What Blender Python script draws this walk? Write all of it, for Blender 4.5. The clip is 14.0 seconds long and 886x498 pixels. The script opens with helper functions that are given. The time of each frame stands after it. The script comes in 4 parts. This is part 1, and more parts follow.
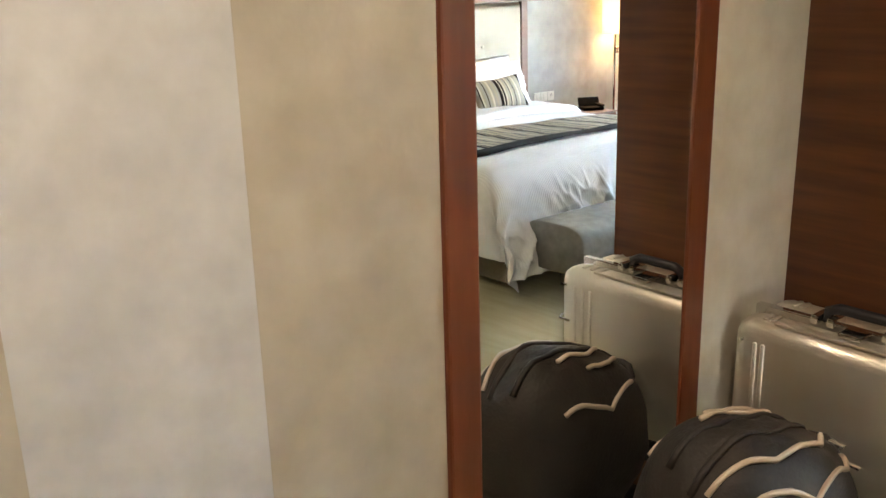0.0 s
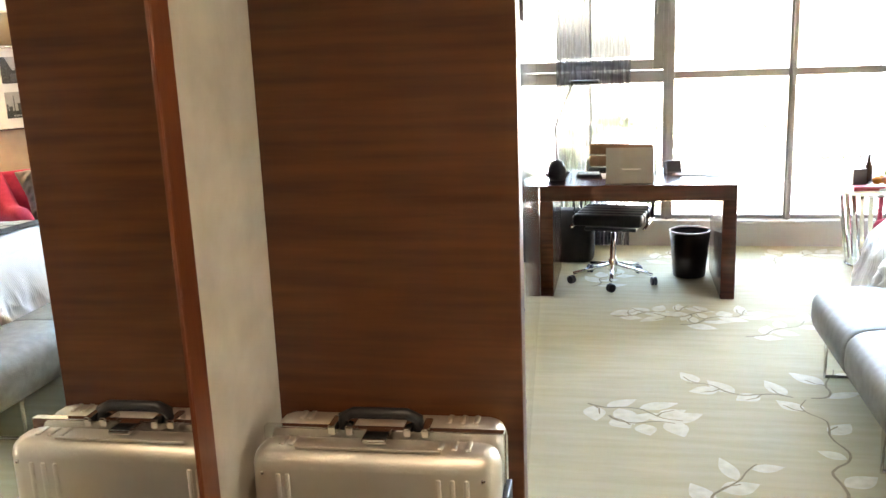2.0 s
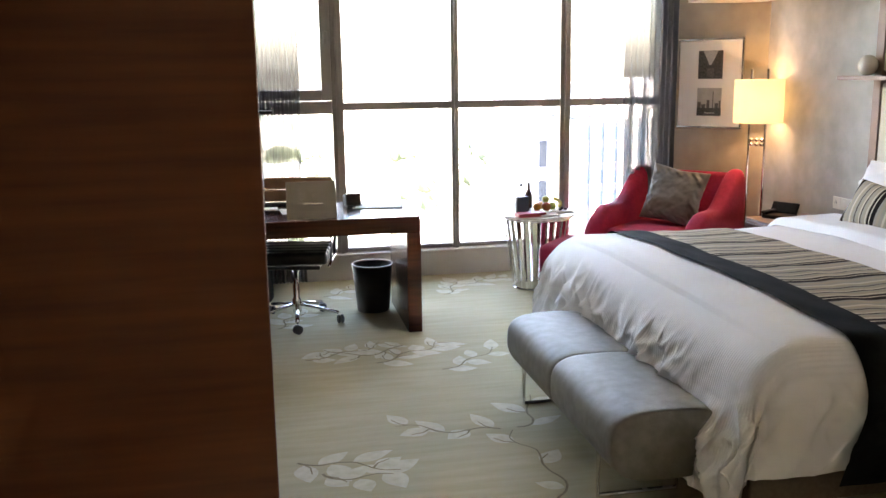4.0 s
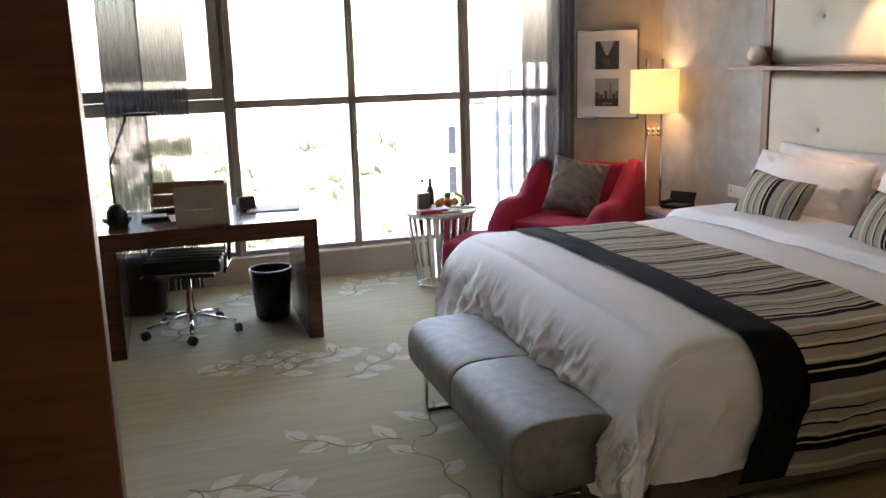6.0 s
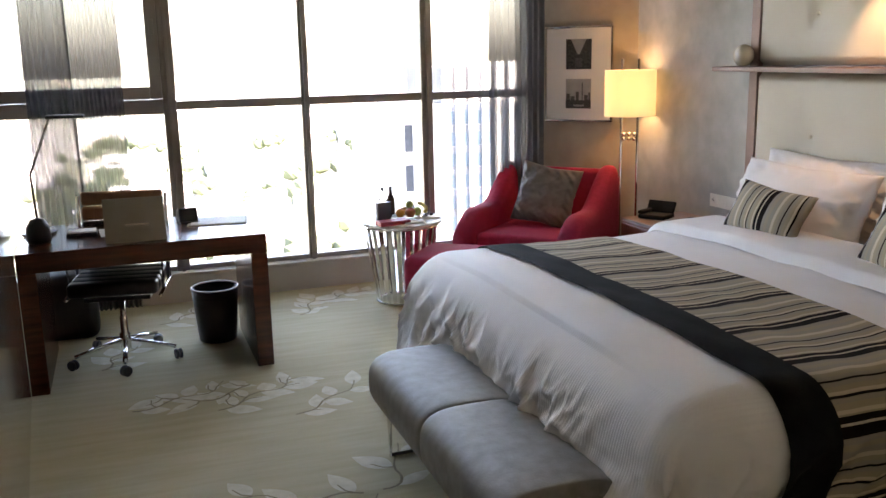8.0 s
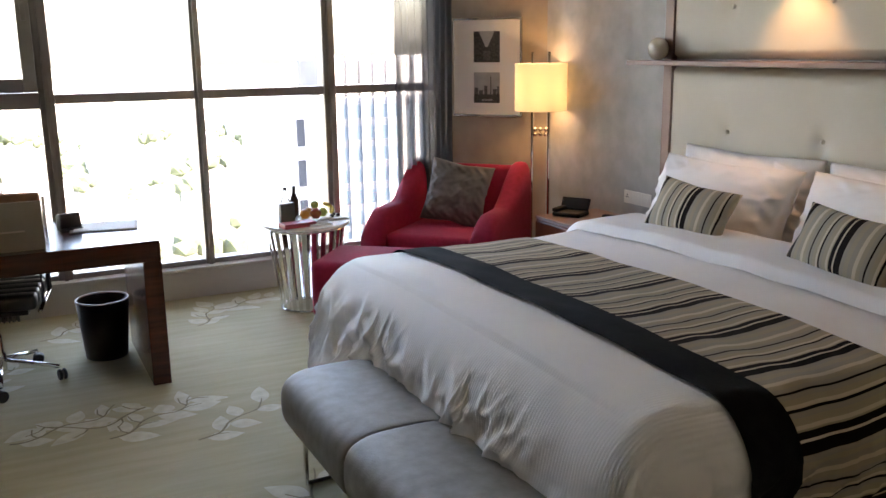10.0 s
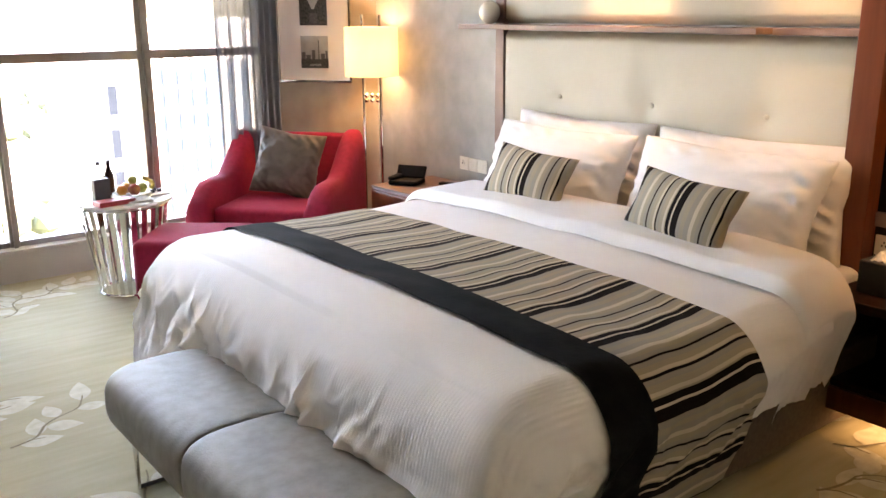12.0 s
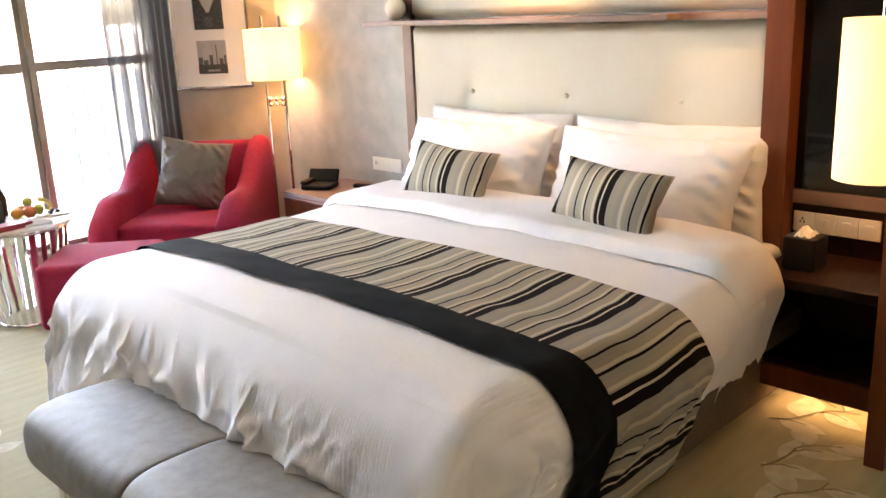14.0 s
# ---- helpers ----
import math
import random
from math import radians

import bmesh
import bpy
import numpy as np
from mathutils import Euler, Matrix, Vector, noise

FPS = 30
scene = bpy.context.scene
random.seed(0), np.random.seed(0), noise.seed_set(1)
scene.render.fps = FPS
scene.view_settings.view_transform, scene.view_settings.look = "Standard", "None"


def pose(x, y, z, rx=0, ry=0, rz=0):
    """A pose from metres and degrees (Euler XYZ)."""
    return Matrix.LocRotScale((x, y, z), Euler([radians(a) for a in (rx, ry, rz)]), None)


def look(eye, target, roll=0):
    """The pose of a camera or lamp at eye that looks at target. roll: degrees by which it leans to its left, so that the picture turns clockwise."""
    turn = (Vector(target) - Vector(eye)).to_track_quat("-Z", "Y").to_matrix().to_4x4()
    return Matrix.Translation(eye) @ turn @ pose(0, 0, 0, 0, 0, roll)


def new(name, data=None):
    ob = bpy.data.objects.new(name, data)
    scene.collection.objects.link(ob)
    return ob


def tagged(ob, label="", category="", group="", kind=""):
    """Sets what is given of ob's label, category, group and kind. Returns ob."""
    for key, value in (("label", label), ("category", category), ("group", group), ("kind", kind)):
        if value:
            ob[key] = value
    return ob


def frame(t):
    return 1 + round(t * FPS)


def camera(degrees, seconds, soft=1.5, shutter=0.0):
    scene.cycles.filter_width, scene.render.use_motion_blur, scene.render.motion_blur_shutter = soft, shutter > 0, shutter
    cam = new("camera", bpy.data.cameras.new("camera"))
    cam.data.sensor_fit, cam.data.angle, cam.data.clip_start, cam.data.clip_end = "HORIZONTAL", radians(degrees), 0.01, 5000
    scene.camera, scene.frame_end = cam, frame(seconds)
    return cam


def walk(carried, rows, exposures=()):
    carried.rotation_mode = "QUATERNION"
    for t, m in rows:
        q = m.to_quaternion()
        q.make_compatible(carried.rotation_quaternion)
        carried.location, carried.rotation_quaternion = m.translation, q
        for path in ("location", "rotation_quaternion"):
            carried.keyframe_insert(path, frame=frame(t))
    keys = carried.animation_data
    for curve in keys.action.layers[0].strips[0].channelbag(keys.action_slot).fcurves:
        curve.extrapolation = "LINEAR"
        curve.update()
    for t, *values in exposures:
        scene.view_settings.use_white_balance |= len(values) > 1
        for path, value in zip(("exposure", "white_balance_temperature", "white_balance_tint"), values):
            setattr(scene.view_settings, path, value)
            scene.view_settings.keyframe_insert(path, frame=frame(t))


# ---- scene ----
cam = camera(53.0, 14.0)

PATH = [
    (0, (-3.501, -7.705, 1.641), (-5.013, -6.525, 1.076), -1.4),
    (0.5, (-3.584, -7.689, 1.659), (-4.834, -6.224, 1.117), -1.4),
    (1, (-3.786, -7.618, 1.635), (-4.688, -5.909, 1.118), -0.2),
    (1.5, (-3.857, -7.554, 1.638), (-4.487, -5.717, 1.159), -1.4),
    (2, (-3.897, -7.524, 1.668), (-4.292, -5.613, 1.230), -2.2),
    (2.5, (-3.946, -7.461, 1.665), (-4.126, -5.514, 1.243), -2.5),
    (3, (-3.972, -7.382, 1.682), (-3.952, -5.427, 1.259), -2.2),
    (3.5, (-4.044, -7.251, 1.660), (-3.814, -5.307, 1.252), -0.9),
    (4, (-4.115, -7.155, 1.642), (-3.735, -5.230, 1.255), -0.8),
    (6.3, (-3.985, -6.977, 1.701), (-3.396, -5.113, 1.275), -1.1),
    (6.5, (-3.980, -6.878, 1.702), (-3.375, -5.020, 1.271), -0.7),
    (7, (-3.953, -6.749, 1.704), (-3.327, -4.899, 1.272), -1.0),
    (9.3, (-3.824, -6.236, 1.685), (-3.062, -4.434, 1.268), -0.9),
    (9.5, (-3.833, -6.219, 1.686), (-3.042, -4.431, 1.263), -0.9),
    (10, (-3.861, -6.208, 1.684), (-2.987, -4.465, 1.242), -0.8),
    (10.5, (-3.880, -6.188, 1.676), (-2.906, -4.503, 1.215), -0.4),
    (11, (-3.872, -6.153, 1.670), (-2.810, -4.527, 1.192), -0.3),
    (11.5, (-3.839, -6.095, 1.671), (-2.705, -4.524, 1.173), -0.3),
    (12, (-3.805, -6.033, 1.675), (-2.620, -4.508, 1.155), -0.3),
    (12.5, (-3.795, -5.984, 1.672), (-2.568, -4.499, 1.136), -0.6),
    (13, (-3.810, -5.944, 1.672), (-2.540, -4.500, 1.122), -1.2),
    (13.5, (-3.828, -5.905, 1.673), (-2.515, -4.502, 1.119), -1.8),
    (14, (-3.835, -5.884, 1.676), (-2.485, -4.508, 1.144), -2.5),
]
walk(cam, [(t, look(eye, target, roll)) for t, eye, target, roll in PATH],
     exposures=[(0, 6.6, 7100, 14), (1.0, 7.2, 7600, 14), (2.4, 6.6, 7200, 16), (3.2, 6.1, 7200, 16), (4.0, 5.5, 7400, 20), (6.5, 4.95, 7500, 23), (10.0, 4.75, 7400, 22), (11.5, 5.45, 7850, 23), (12.5, 6.0, 8100, 24), (14, 6.05, 8200, 24)])

# ---- light: hazy bright sky, soft sun ----
world = bpy.data.worlds.new("world")
scene.world = world
world.use_nodes = True
wn = world.node_tree
sky = wn.nodes.new("ShaderNodeTexSky")
sky.sky_type, sky.sun_disc = "NISHITA", False
sky.sun_elevation, sky.sun_rotation = radians(48), radians(140)
sky.air_density, sky.dust_density = 1.0, 4.0
wn.nodes["Background"].inputs[1].default_value = 0.15
wn.links.new(sky.outputs[0], wn.nodes["Background"].inputs[0])
sun = new("sun", bpy.data.lights.new("sun", "SUN"))
sun.data.energy, sun.data.angle, sun.data.color = 1.5, radians(10), (1, 0.96, 0.9)
sun.matrix_world = look((30, -40, 55), (0, 0, 0))


# ---- materials ----
def mat(name, color, rough=0.6, metal=0.0, color2=None, scale=6.0, bump=0.0, bump_scale=60.0, stretch=(1, 1, 1), spec=0.5, detail=5.0):
    m = bpy.data.materials.new(name)
    m.use_nodes = True
    nt = m.node_tree
    b = nt.nodes["Principled BSDF"]
    b.inputs["Roughness"].default_value, b.inputs["Metallic"].default_value = rough, metal
    b.inputs["Specular IOR Level"].default_value = spec
    b.inputs["Base Color"].default_value = (*color, 1)
    if color2 or bump:
        tc = nt.nodes.new("ShaderNodeTexCoord")
        mp = nt.nodes.new("ShaderNodeMapping")
        mp.inputs["Scale"].default_value = stretch
        nt.links.new(tc.outputs["Object"], mp.inputs[0])
    if color2:
        n = nt.nodes.new("ShaderNodeTexNoise")
        n.inputs["Scale"].default_value, n.inputs["Detail"].default_value = scale, detail
        r = nt.nodes.new("ShaderNodeValToRGB")
        r.color_ramp.elements[0].position, r.color_ramp.elements[1].position = 0.32, 0.68
        r.color_ramp.elements[0].color, r.color_ramp.elements[1].color = (*color, 1), (*color2, 1)
        nt.links.new(mp.outputs[0], n.inputs[0])
        nt.links.new(n.outputs[0], r.inputs[0])
        nt.links.new(r.outputs[0], b.inputs["Base Color"])
    if bump:
        n2 = nt.nodes.new("ShaderNodeTexNoise")
        n2.inputs["Scale"].default_value, n2.inputs["Detail"].default_value = bump_scale, 3
        bp = nt.nodes.new("ShaderNodeBump")
        bp.inputs["Strength"].default_value, bp.inputs["Distance"].default_value = bump, 0.004
        nt.links.new(mp.outputs[0], n2.inputs[0])
        nt.links.new(n2.outputs[0], bp.inputs["Height"])
        nt.links.new(bp.outputs[0], b.inputs["Normal"])
    return m


def bsdf(m):
    return m.node_tree.nodes["Principled BSDF"]


M_wall = mat("plaster_wallpaper", (0.35, 0.355, 0.34), 0.4, 0, (0.45, 0.455, 0.44), 7, 0.5, 14)
M_wallb = mat("taupe_wallpaper", (0.33, 0.29, 0.235), 0.55, 0, (0.40, 0.35, 0.285), 6, 0.25, 14)
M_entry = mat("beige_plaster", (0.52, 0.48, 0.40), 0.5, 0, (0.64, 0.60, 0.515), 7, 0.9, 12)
# entrance plaster again, paler and bluer: daylight on the wall put into colour
M_entry2 = mat("daylit_plaster", (0.62, 0.64, 0.66), 0.5, 0, (0.76, 0.78, 0.80), 9, 0.9, 12)
M_ceil = mat("ceiling_paint", (0.75, 0.74, 0.70), 0.8, 0, (0.8, 0.79, 0.75), 2)
M_sill = mat("sill_paint", (0.42, 0.39, 0.33), 0.5, 0, (0.47, 0.44, 0.38), 3)
M_frame = mat("window_aluminium", (0.26, 0.235, 0.21), 0.4, 0.3, (0.30, 0.27, 0.245), 8)
M_wood = mat("red_brown_veneer", (0.07, 0.021, 0.007), 0.38, 0, (0.145, 0.047, 0.014), 4.5, 0.03, 40, (0.5, 1.0, 7.0), detail=7)
M_woodtrim = mat("mahogany_trim", (0.12, 0.028, 0.010), 0.3, 0, (0.17, 0.045, 0.016), 5, 0.05, 40, (6, 6, 0.6))
M_desk = mat("dark_desk_veneer", (0.05, 0.016, 0.008), 0.22, 0, (0.12, 0.035, 0.016), 5, 0.05, 40, (0.5, 6, 6))
M_mauve = mat("bronze_trim", (0.22, 0.14, 0.12), 0.45, 0.2, (0.26, 0.17, 0.14), 9)
M_pad = mat("cream_leather", (0.56, 0.52, 0.42), 0.42, 0, (0.60, 0.56, 0.46), 3, 0.15, 160)
M_linen = mat("white_linen", (0.76, 0.755, 0.76), 0.8, 0, (0.8, 0.795, 0.8), 4, 0.12, 300)
M_duvet = mat("ribbed_duvet_cotton", (0.76, 0.755, 0.765), 0.75, 0, (0.8, 0.795, 0.805), 4, 0.12, 300)


def add_ribs(m, spacing, strength):
    """Fine woven ribs along x."""
    nt = m.node_tree
    tc, wv, bp = (nt.nodes.new("ShaderNode" + k) for k in ("TexCoord", "TexWave", "Bump"))
    wv.bands_direction = "Y"
    wv.inputs["Scale"].default_value = 0.314 / spacing
    bp.inputs["Strength"].default_value, bp.inputs["Distance"].default_value = strength, 0.0015
    nt.links.new(tc.outputs["Object"], wv.inputs[0])
    nt.links.new(wv.outputs["Fac"], bp.inputs["Height"])
    b = m.node_tree.nodes["Principled BSDF"]
    old = b.inputs["Normal"].links[0].from_socket
    nt.links.new(old, bp.inputs["Normal"])
    nt.links.new(bp.outputs[0], b.inputs["Normal"])


add_ribs(M_duvet, 0.013, 0.45)
M_bench = mat("grey_leather", (0.185, 0.170, 0.148), 0.55, 0, (0.25, 0.235, 0.21), 18, 0.25, 120)
M_base = mat("bed_base_fabric", (0.12, 0.09, 0.06), 0.9, 0, (0.16, 0.12, 0.08), 50, 0.3, 200)
M_red = mat("crimson_felt", (0.28, 0.008, 0.038), 0.9, 0, (0.34, 0.012, 0.05), 30, 0.3, 300)
M_chrome = mat("chrome", (0.75, 0.74, 0.72), 0.08, 1)
M_alu = mat("suitcase_aluminium", (0.66, 0.61, 0.53), 0.42, 0.85, (0.72, 0.67, 0.59), 4, 0.1, 20)
M_black = mat("black_plastic", (0.015, 0.015, 0.018), 0.4, 0, (0.022, 0.022, 0.025), 20)
M_blackl = mat("black_leather", (0.012, 0.012, 0.014), 0.38, 0, (0.02, 0.02, 0.024), 20, 0.2, 100)
M_nylon = mat("black_nylon", (0.010, 0.008, 0.007), 0.65, 0, (0.028, 0.020, 0.014), 7, 0.5, 120)
M_reflcord = mat("beige_piping", (0.55, 0.45, 0.36), 0.4)
M_velvet = mat("black_velvet", (0.004, 0.005, 0.006), 0.9, 0, (0.009, 0.011, 0.012), 12, 0.3, 80, spec=0.12)
M_taupe = mat("taupe_satin", (0.135, 0.118, 0.102), 0.5, 0, (0.15, 0.132, 0.115), 5, 0.2, 200)
M_gloss = mat("gloss_lacquer", (0.14, 0.105, 0.08), 0.2, 0, None, spec=1.0)
bsdf(M_gloss).inputs["Coat Weight"].default_value = 1.0
bsdf(M_gloss).inputs["Coat Roughness"].default_value = 0.1
M_tv = mat("tv_glass", (0.012, 0.012, 0.014), 0.08, 0, spec=1.0)
bsdf(M_tv).inputs["Coat Weight"].default_value = 1.0
M_mirror = mat("mirror_glass", (0.86, 0.87, 0.85), 0.0, 1)
M_dkglass = mat("black_glass", (0.004, 0.004, 0.005), 0.04, 0, spec=0.5)
M_white = mat("white_plastic", (0.78, 0.76, 0.70), 0.35)
M_paper = mat("paper", (0.72, 0.71, 0.69), 0.7)
M_phone = mat("matt_black_plastic", (0.008, 0.008, 0.009), 0.6, 0, (0.012, 0.012, 0.013), 20, spec=0.15)
M_card = mat("card_tent", (0.30, 0.26, 0.20), 0.6, 0, (0.33, 0.29, 0.23), 10)
M_ceramic = mat("glazed_ceramic", (0.70, 0.66, 0.58), 0.25, 0, (0.80, 0.76, 0.68), 9)
M_tan = mat("tan_leather", (0.20, 0.10, 0.045), 0.5, 0, (0.25, 0.13, 0.06), 20)
M_redbox = mat("red_box", (0.35, 0.02, 0.03), 0.4)


def glass(name, rough=0.0):
    m = bpy.data.materials.new(name)
    m.use_nodes = True
    nt = m.node_tree
    nt.nodes.clear()
    o, mx, tr, gl, fr = (nt.nodes.new("ShaderNode" + k) for k in ("OutputMaterial", "MixShader", "BsdfTransparent", "BsdfGlossy", "Fresnel"))
    gl.inputs["Roughness"].default_value = rough
    fr.inputs[0].default_value = 1.35
    tr.inputs[0].default_value = (0.97, 0.985, 0.98, 1)
    nt.links.new(fr.outputs[0], mx.inputs[0])
    nt.links.new(tr.outputs[0], mx.inputs[1])
    nt.links.new(gl.outputs[0], mx.inputs[2])
    nt.links.new(mx.outputs[0], o.inputs[0])
    return m


M_glass = glass("window_glass")


def sheer(name, color, t):
    m = bpy.data.materials.new(name)
    m.use_nodes = True
    nt = m.node_tree
    b = nt.nodes["Principled BSDF"]
    o = nt.nodes["Material Output"]
    b.inputs["Base Color"].default_value = (*color, 1)
    b.inputs["Roughness"].default_value = 0.8
    mx, tr, tl, mx2 = (nt.nodes.new("ShaderNode" + k) for k in ("MixShader", "BsdfTransparent", "BsdfTranslucent", "MixShader"))
    tl.inputs[0].default_value = (*color, 1)
    mx.inputs[0].default_value, mx2.inputs[0].default_value = t, 0.12
    nt.links.new(b.outputs[0], mx2.inputs[1])
    nt.links.new(tl.outputs[0], mx2.inputs[2])
    nt.links.new(mx2.outputs[0], mx.inputs[1])
    nt.links.new(tr.outputs[0], mx.inputs[2])
    nt.links.new(mx.outputs[0], o.inputs[0])
    return m


M_sheer = sheer("grey_sheer", (0.13, 0.13, 0.135), 0.14)
M_drape = sheer("grey_blue_drape", (0.10, 0.105, 0.115), 0.06)


def shade_mat(name, color, strength):
    m = mat(name, (0.8, 0.7, 0.5), 0.8)
    bsdf(m).inputs["Emission Color"].default_value = (*color, 1)
    bsdf(m).inputs["Emission Strength"].default_value = strength
    nt = m.node_tree
    tl, mx = nt.nodes.new("ShaderNodeBsdfTranslucent"), nt.nodes.new("ShaderNodeMixShader")
    tl.inputs[0].default_value, mx.inputs[0].default_value = (0.9, 0.85, 0.72, 1), 0.3
    nt.links.new(bsdf(m).outputs[0], mx.inputs[1])
    nt.links.new(tl.outputs[0], mx.inputs[2])
    nt.links.new(mx.outputs[0], nt.nodes["Material Output"].inputs[0])
    return m


M_shade = shade_mat("lit_lampshade", (1.0, 0.70, 0.36), 0.020)
M_shade2 = shade_mat("lit_bedside_shade", (1.0, 0.68, 0.32), 0.022)


# ---- mesh helpers ----
def part(name, bm, material, parent=None, label="", smooth=False, kind=""):
    me = bpy.data.meshes.new(name)
    bm.normal_update()
    bm.to_mesh(me)
    bm.free()
    mats = material if isinstance(material, (list, tuple)) else [material]
    for x in mats:
        me.materials.append(x)
    if smooth:
        me.polygons.foreach_set("use_smooth", [True] * len(me.polygons))
    ob = new(name, me)
    if parent:
        ob.parent = parent
    tagged(ob, label, "", "", kind)
    return ob


def thing(name, m, label, category, group=""):
    e = new(name)
    e.matrix_world = m
    return tagged(e, label, category, group)


def struct(ob, label=""):
    return tagged(ob, label, "", "", "structure")


def box(bm, x0, x1, y0, y1, z0, z1, bevel=0.0, seg=2, m=None, mi=0):
    vs = [bm.verts.new((x, y, z)) for z in (z0, z1) for y in (y0, y1) for x in (x0, x1)]
    fs = [bm.faces.new([vs[i] for i in f]) for f in ((0, 2, 3, 1), (4, 5, 7, 6), (0, 1, 5, 4), (2, 6, 7, 3), (0, 4, 6, 2), (1, 3, 7, 5))]
    for f in fs:
        f.material_index = mi
    if bevel:
        es = {e for f in fs for e in f.edges}
        r = bmesh.ops.bevel(bm, geom=list(es), offset=bevel, segments=seg, profile=0.5, affect="EDGES")
        vs = list({v for f in r["faces"] for v in f.verts} | {v for v in vs if v.is_valid})
    if m is not None:
        bmesh.ops.transform(bm, matrix=m, verts=[v for v in vs if v.is_valid])
    return vs


def boxm(*a, **k):
    bm = bmesh.new()
    box(bm, *a, **k)
    return bm


def lathe(bm, prof, n=32, c=(0, 0, 0), sx=1.0, sy=1.0, closed=False):
    """Rings of (radius, z) around the z axis at c."""
    rings = []
    for r, z in prof:
        rings.append([bm.verts.new((c[0] + sx * r * math.cos(2 * math.pi * i / n), c[1] + sy * r * math.sin(2 * math.pi * i / n), c[2] + z)) for i in range(n)])
    for a, b in zip(rings, rings[1:]):
        for i in range(n):
            bm.faces.new((a[i], a[(i + 1) % n], b[(i + 1) % n], b[i]))
    if closed:
        bm.faces.new(rings[0][::-1])
        bm.faces.new(rings[-1])
    return rings


def tube(bm, pts, r, n=8, closed=False, flat=1.0):
    """A tube along points; flat squeezes its vertical radius."""
    pts = [Vector(p) for p in pts]
    rings = []
    for i, p in enumerate(pts):
        a = pts[i - 1] if (i or closed) else p
        b = pts[(i + 1) % len(pts)] if (i < len(pts) - 1 or closed) else p
        d = (b - a).normalized()
        up = Vector((0, 0, 1)) if abs(d.z) < 0.95 else Vector((0, 1, 0))
        s = d.cross(up).normalized()
        u = s.cross(d)
        rings.append([bm.verts.new(p + s * r * math.cos(2 * math.pi * k / n) + u * r * flat * math.sin(2 * math.pi * k / n)) for k in range(n)])
    m = len(rings)
    for i in range(m if closed else m - 1):
        a, b = rings[i], rings[(i + 1) % m]
        for k in range(n):
            bm.faces.new((a[k], b[k], b[(k + 1) % n], a[(k + 1) % n]))
    if not closed:
        bm.faces.new(rings[0])
        bm.faces.new(rings[-1][::-1])


def grid(bm, fn, nu, nv, wrap_u=False, mi=None):
    vs = [[bm.verts.new(fn(i / (nu if wrap_u else nu - 1), j / (nv - 1))) for j in range(nv)] for i in range(nu)]
    for i in range(nu if wrap_u else nu - 1):
        for j in range(nv - 1):
            k = (i + 1) % nu
            f = bm.faces.new((vs[i][j], vs[k][j], vs[k][j + 1], vs[i][j + 1]))
            if mi:
                f.material_index = mi(i / nu, j / nv)
    return vs


def sstep(a, b, x):
    x = min(1, max(0, (x - a) / (b - a)))
    return x * x * (3 - 2 * x)


# ---- structure ----
H = 2.75
XL = -4.715         # mirror wall, at the mirror
WALL_M = pose(XL, -6.3, 0, 0, 0, 1.15)
WX = -0.15          # headboard wall
struct(part("floor", boxm(-6.2, 1.5, -10.0, 0.15, -0.2, 0.0), mat("sage_carpet", (0.40, 0.36, 0.22), 0.95, 0, (0.46, 0.415, 0.27), 5, 0.35, 240, (0.5, 4.0, 1))), "sage green wool carpet")
struct(part("ceiling", boxm(-6.2, 1.5, -10.0, 0.3, H, H + 0.2), M_ceil), "white ceiling")
struct(part("wall_east", boxm(WX, WX + 0.2, -5.0, -0.566, 0, H), M_wall), "pale grey mottled wallpaper wall")
# angled wall with the picture
bm = bmesh.new()
a0, a1 = Vector((-0.748 + 0.023, 0.15 + 0.019, 0)), Vector((-0.15 + 0.023, -0.566 + 0.019, 0))
n_out = Vector((0.768, 0.641, 0))
q = [a0, a1, a1 + n_out * 0.3, a0 + n_out * 0.3]
lo = [bm.verts.new(p) for p in q]
hi = [bm.verts.new(p + Vector((0, 0, H))) for p in q]
bm.faces.new(lo[::-1]), bm.faces.new(hi)
for i in range(4):
    bm.faces.new((lo[i], lo[(i + 1) % 4], hi[(i + 1) % 4], hi[i]))
struct(part("wall_angled", bm, M_wallb), "taupe wallpaper wall turned towards the window")
# window wall
struct(part("wall_north", boxm(-4.95, -0.72, -0.06, 0.12, 0, 0.19), M_sill), "beige painted wall under the window")
struct(part("wall_lintel", boxm(-4.95, -0.72, 0.0, 0.2, 2.62, H), M_ceil), "wall above the window")
struct(part("window_sill", boxm(-4.95, -0.735, -0.075, 0.10, 0.19, 0.215, bevel=0.004), M_sill), "pale stone window sill")
mull = [(-3.58, -3.49), (-2.615, -2.555), (-1.69, -1.60), (-0.80, -0.72)]
win = thing("window_1", pose(0, 0, 0), "wall-wide window with brown aluminium frame", "")
win["kind"] = "structure"
for a, b in mull:
    part("mullion", boxm(a, b, 0.0, 0.14, 0.215, 2.62, bevel=0.006), M_frame, win)
    part("mullion_fin", boxm((a + b) / 2 - 0.012, (a + b) / 2 + 0.012, -0.03, -0.001, 0.215, 2.62, bevel=0.003), M_frame, win)
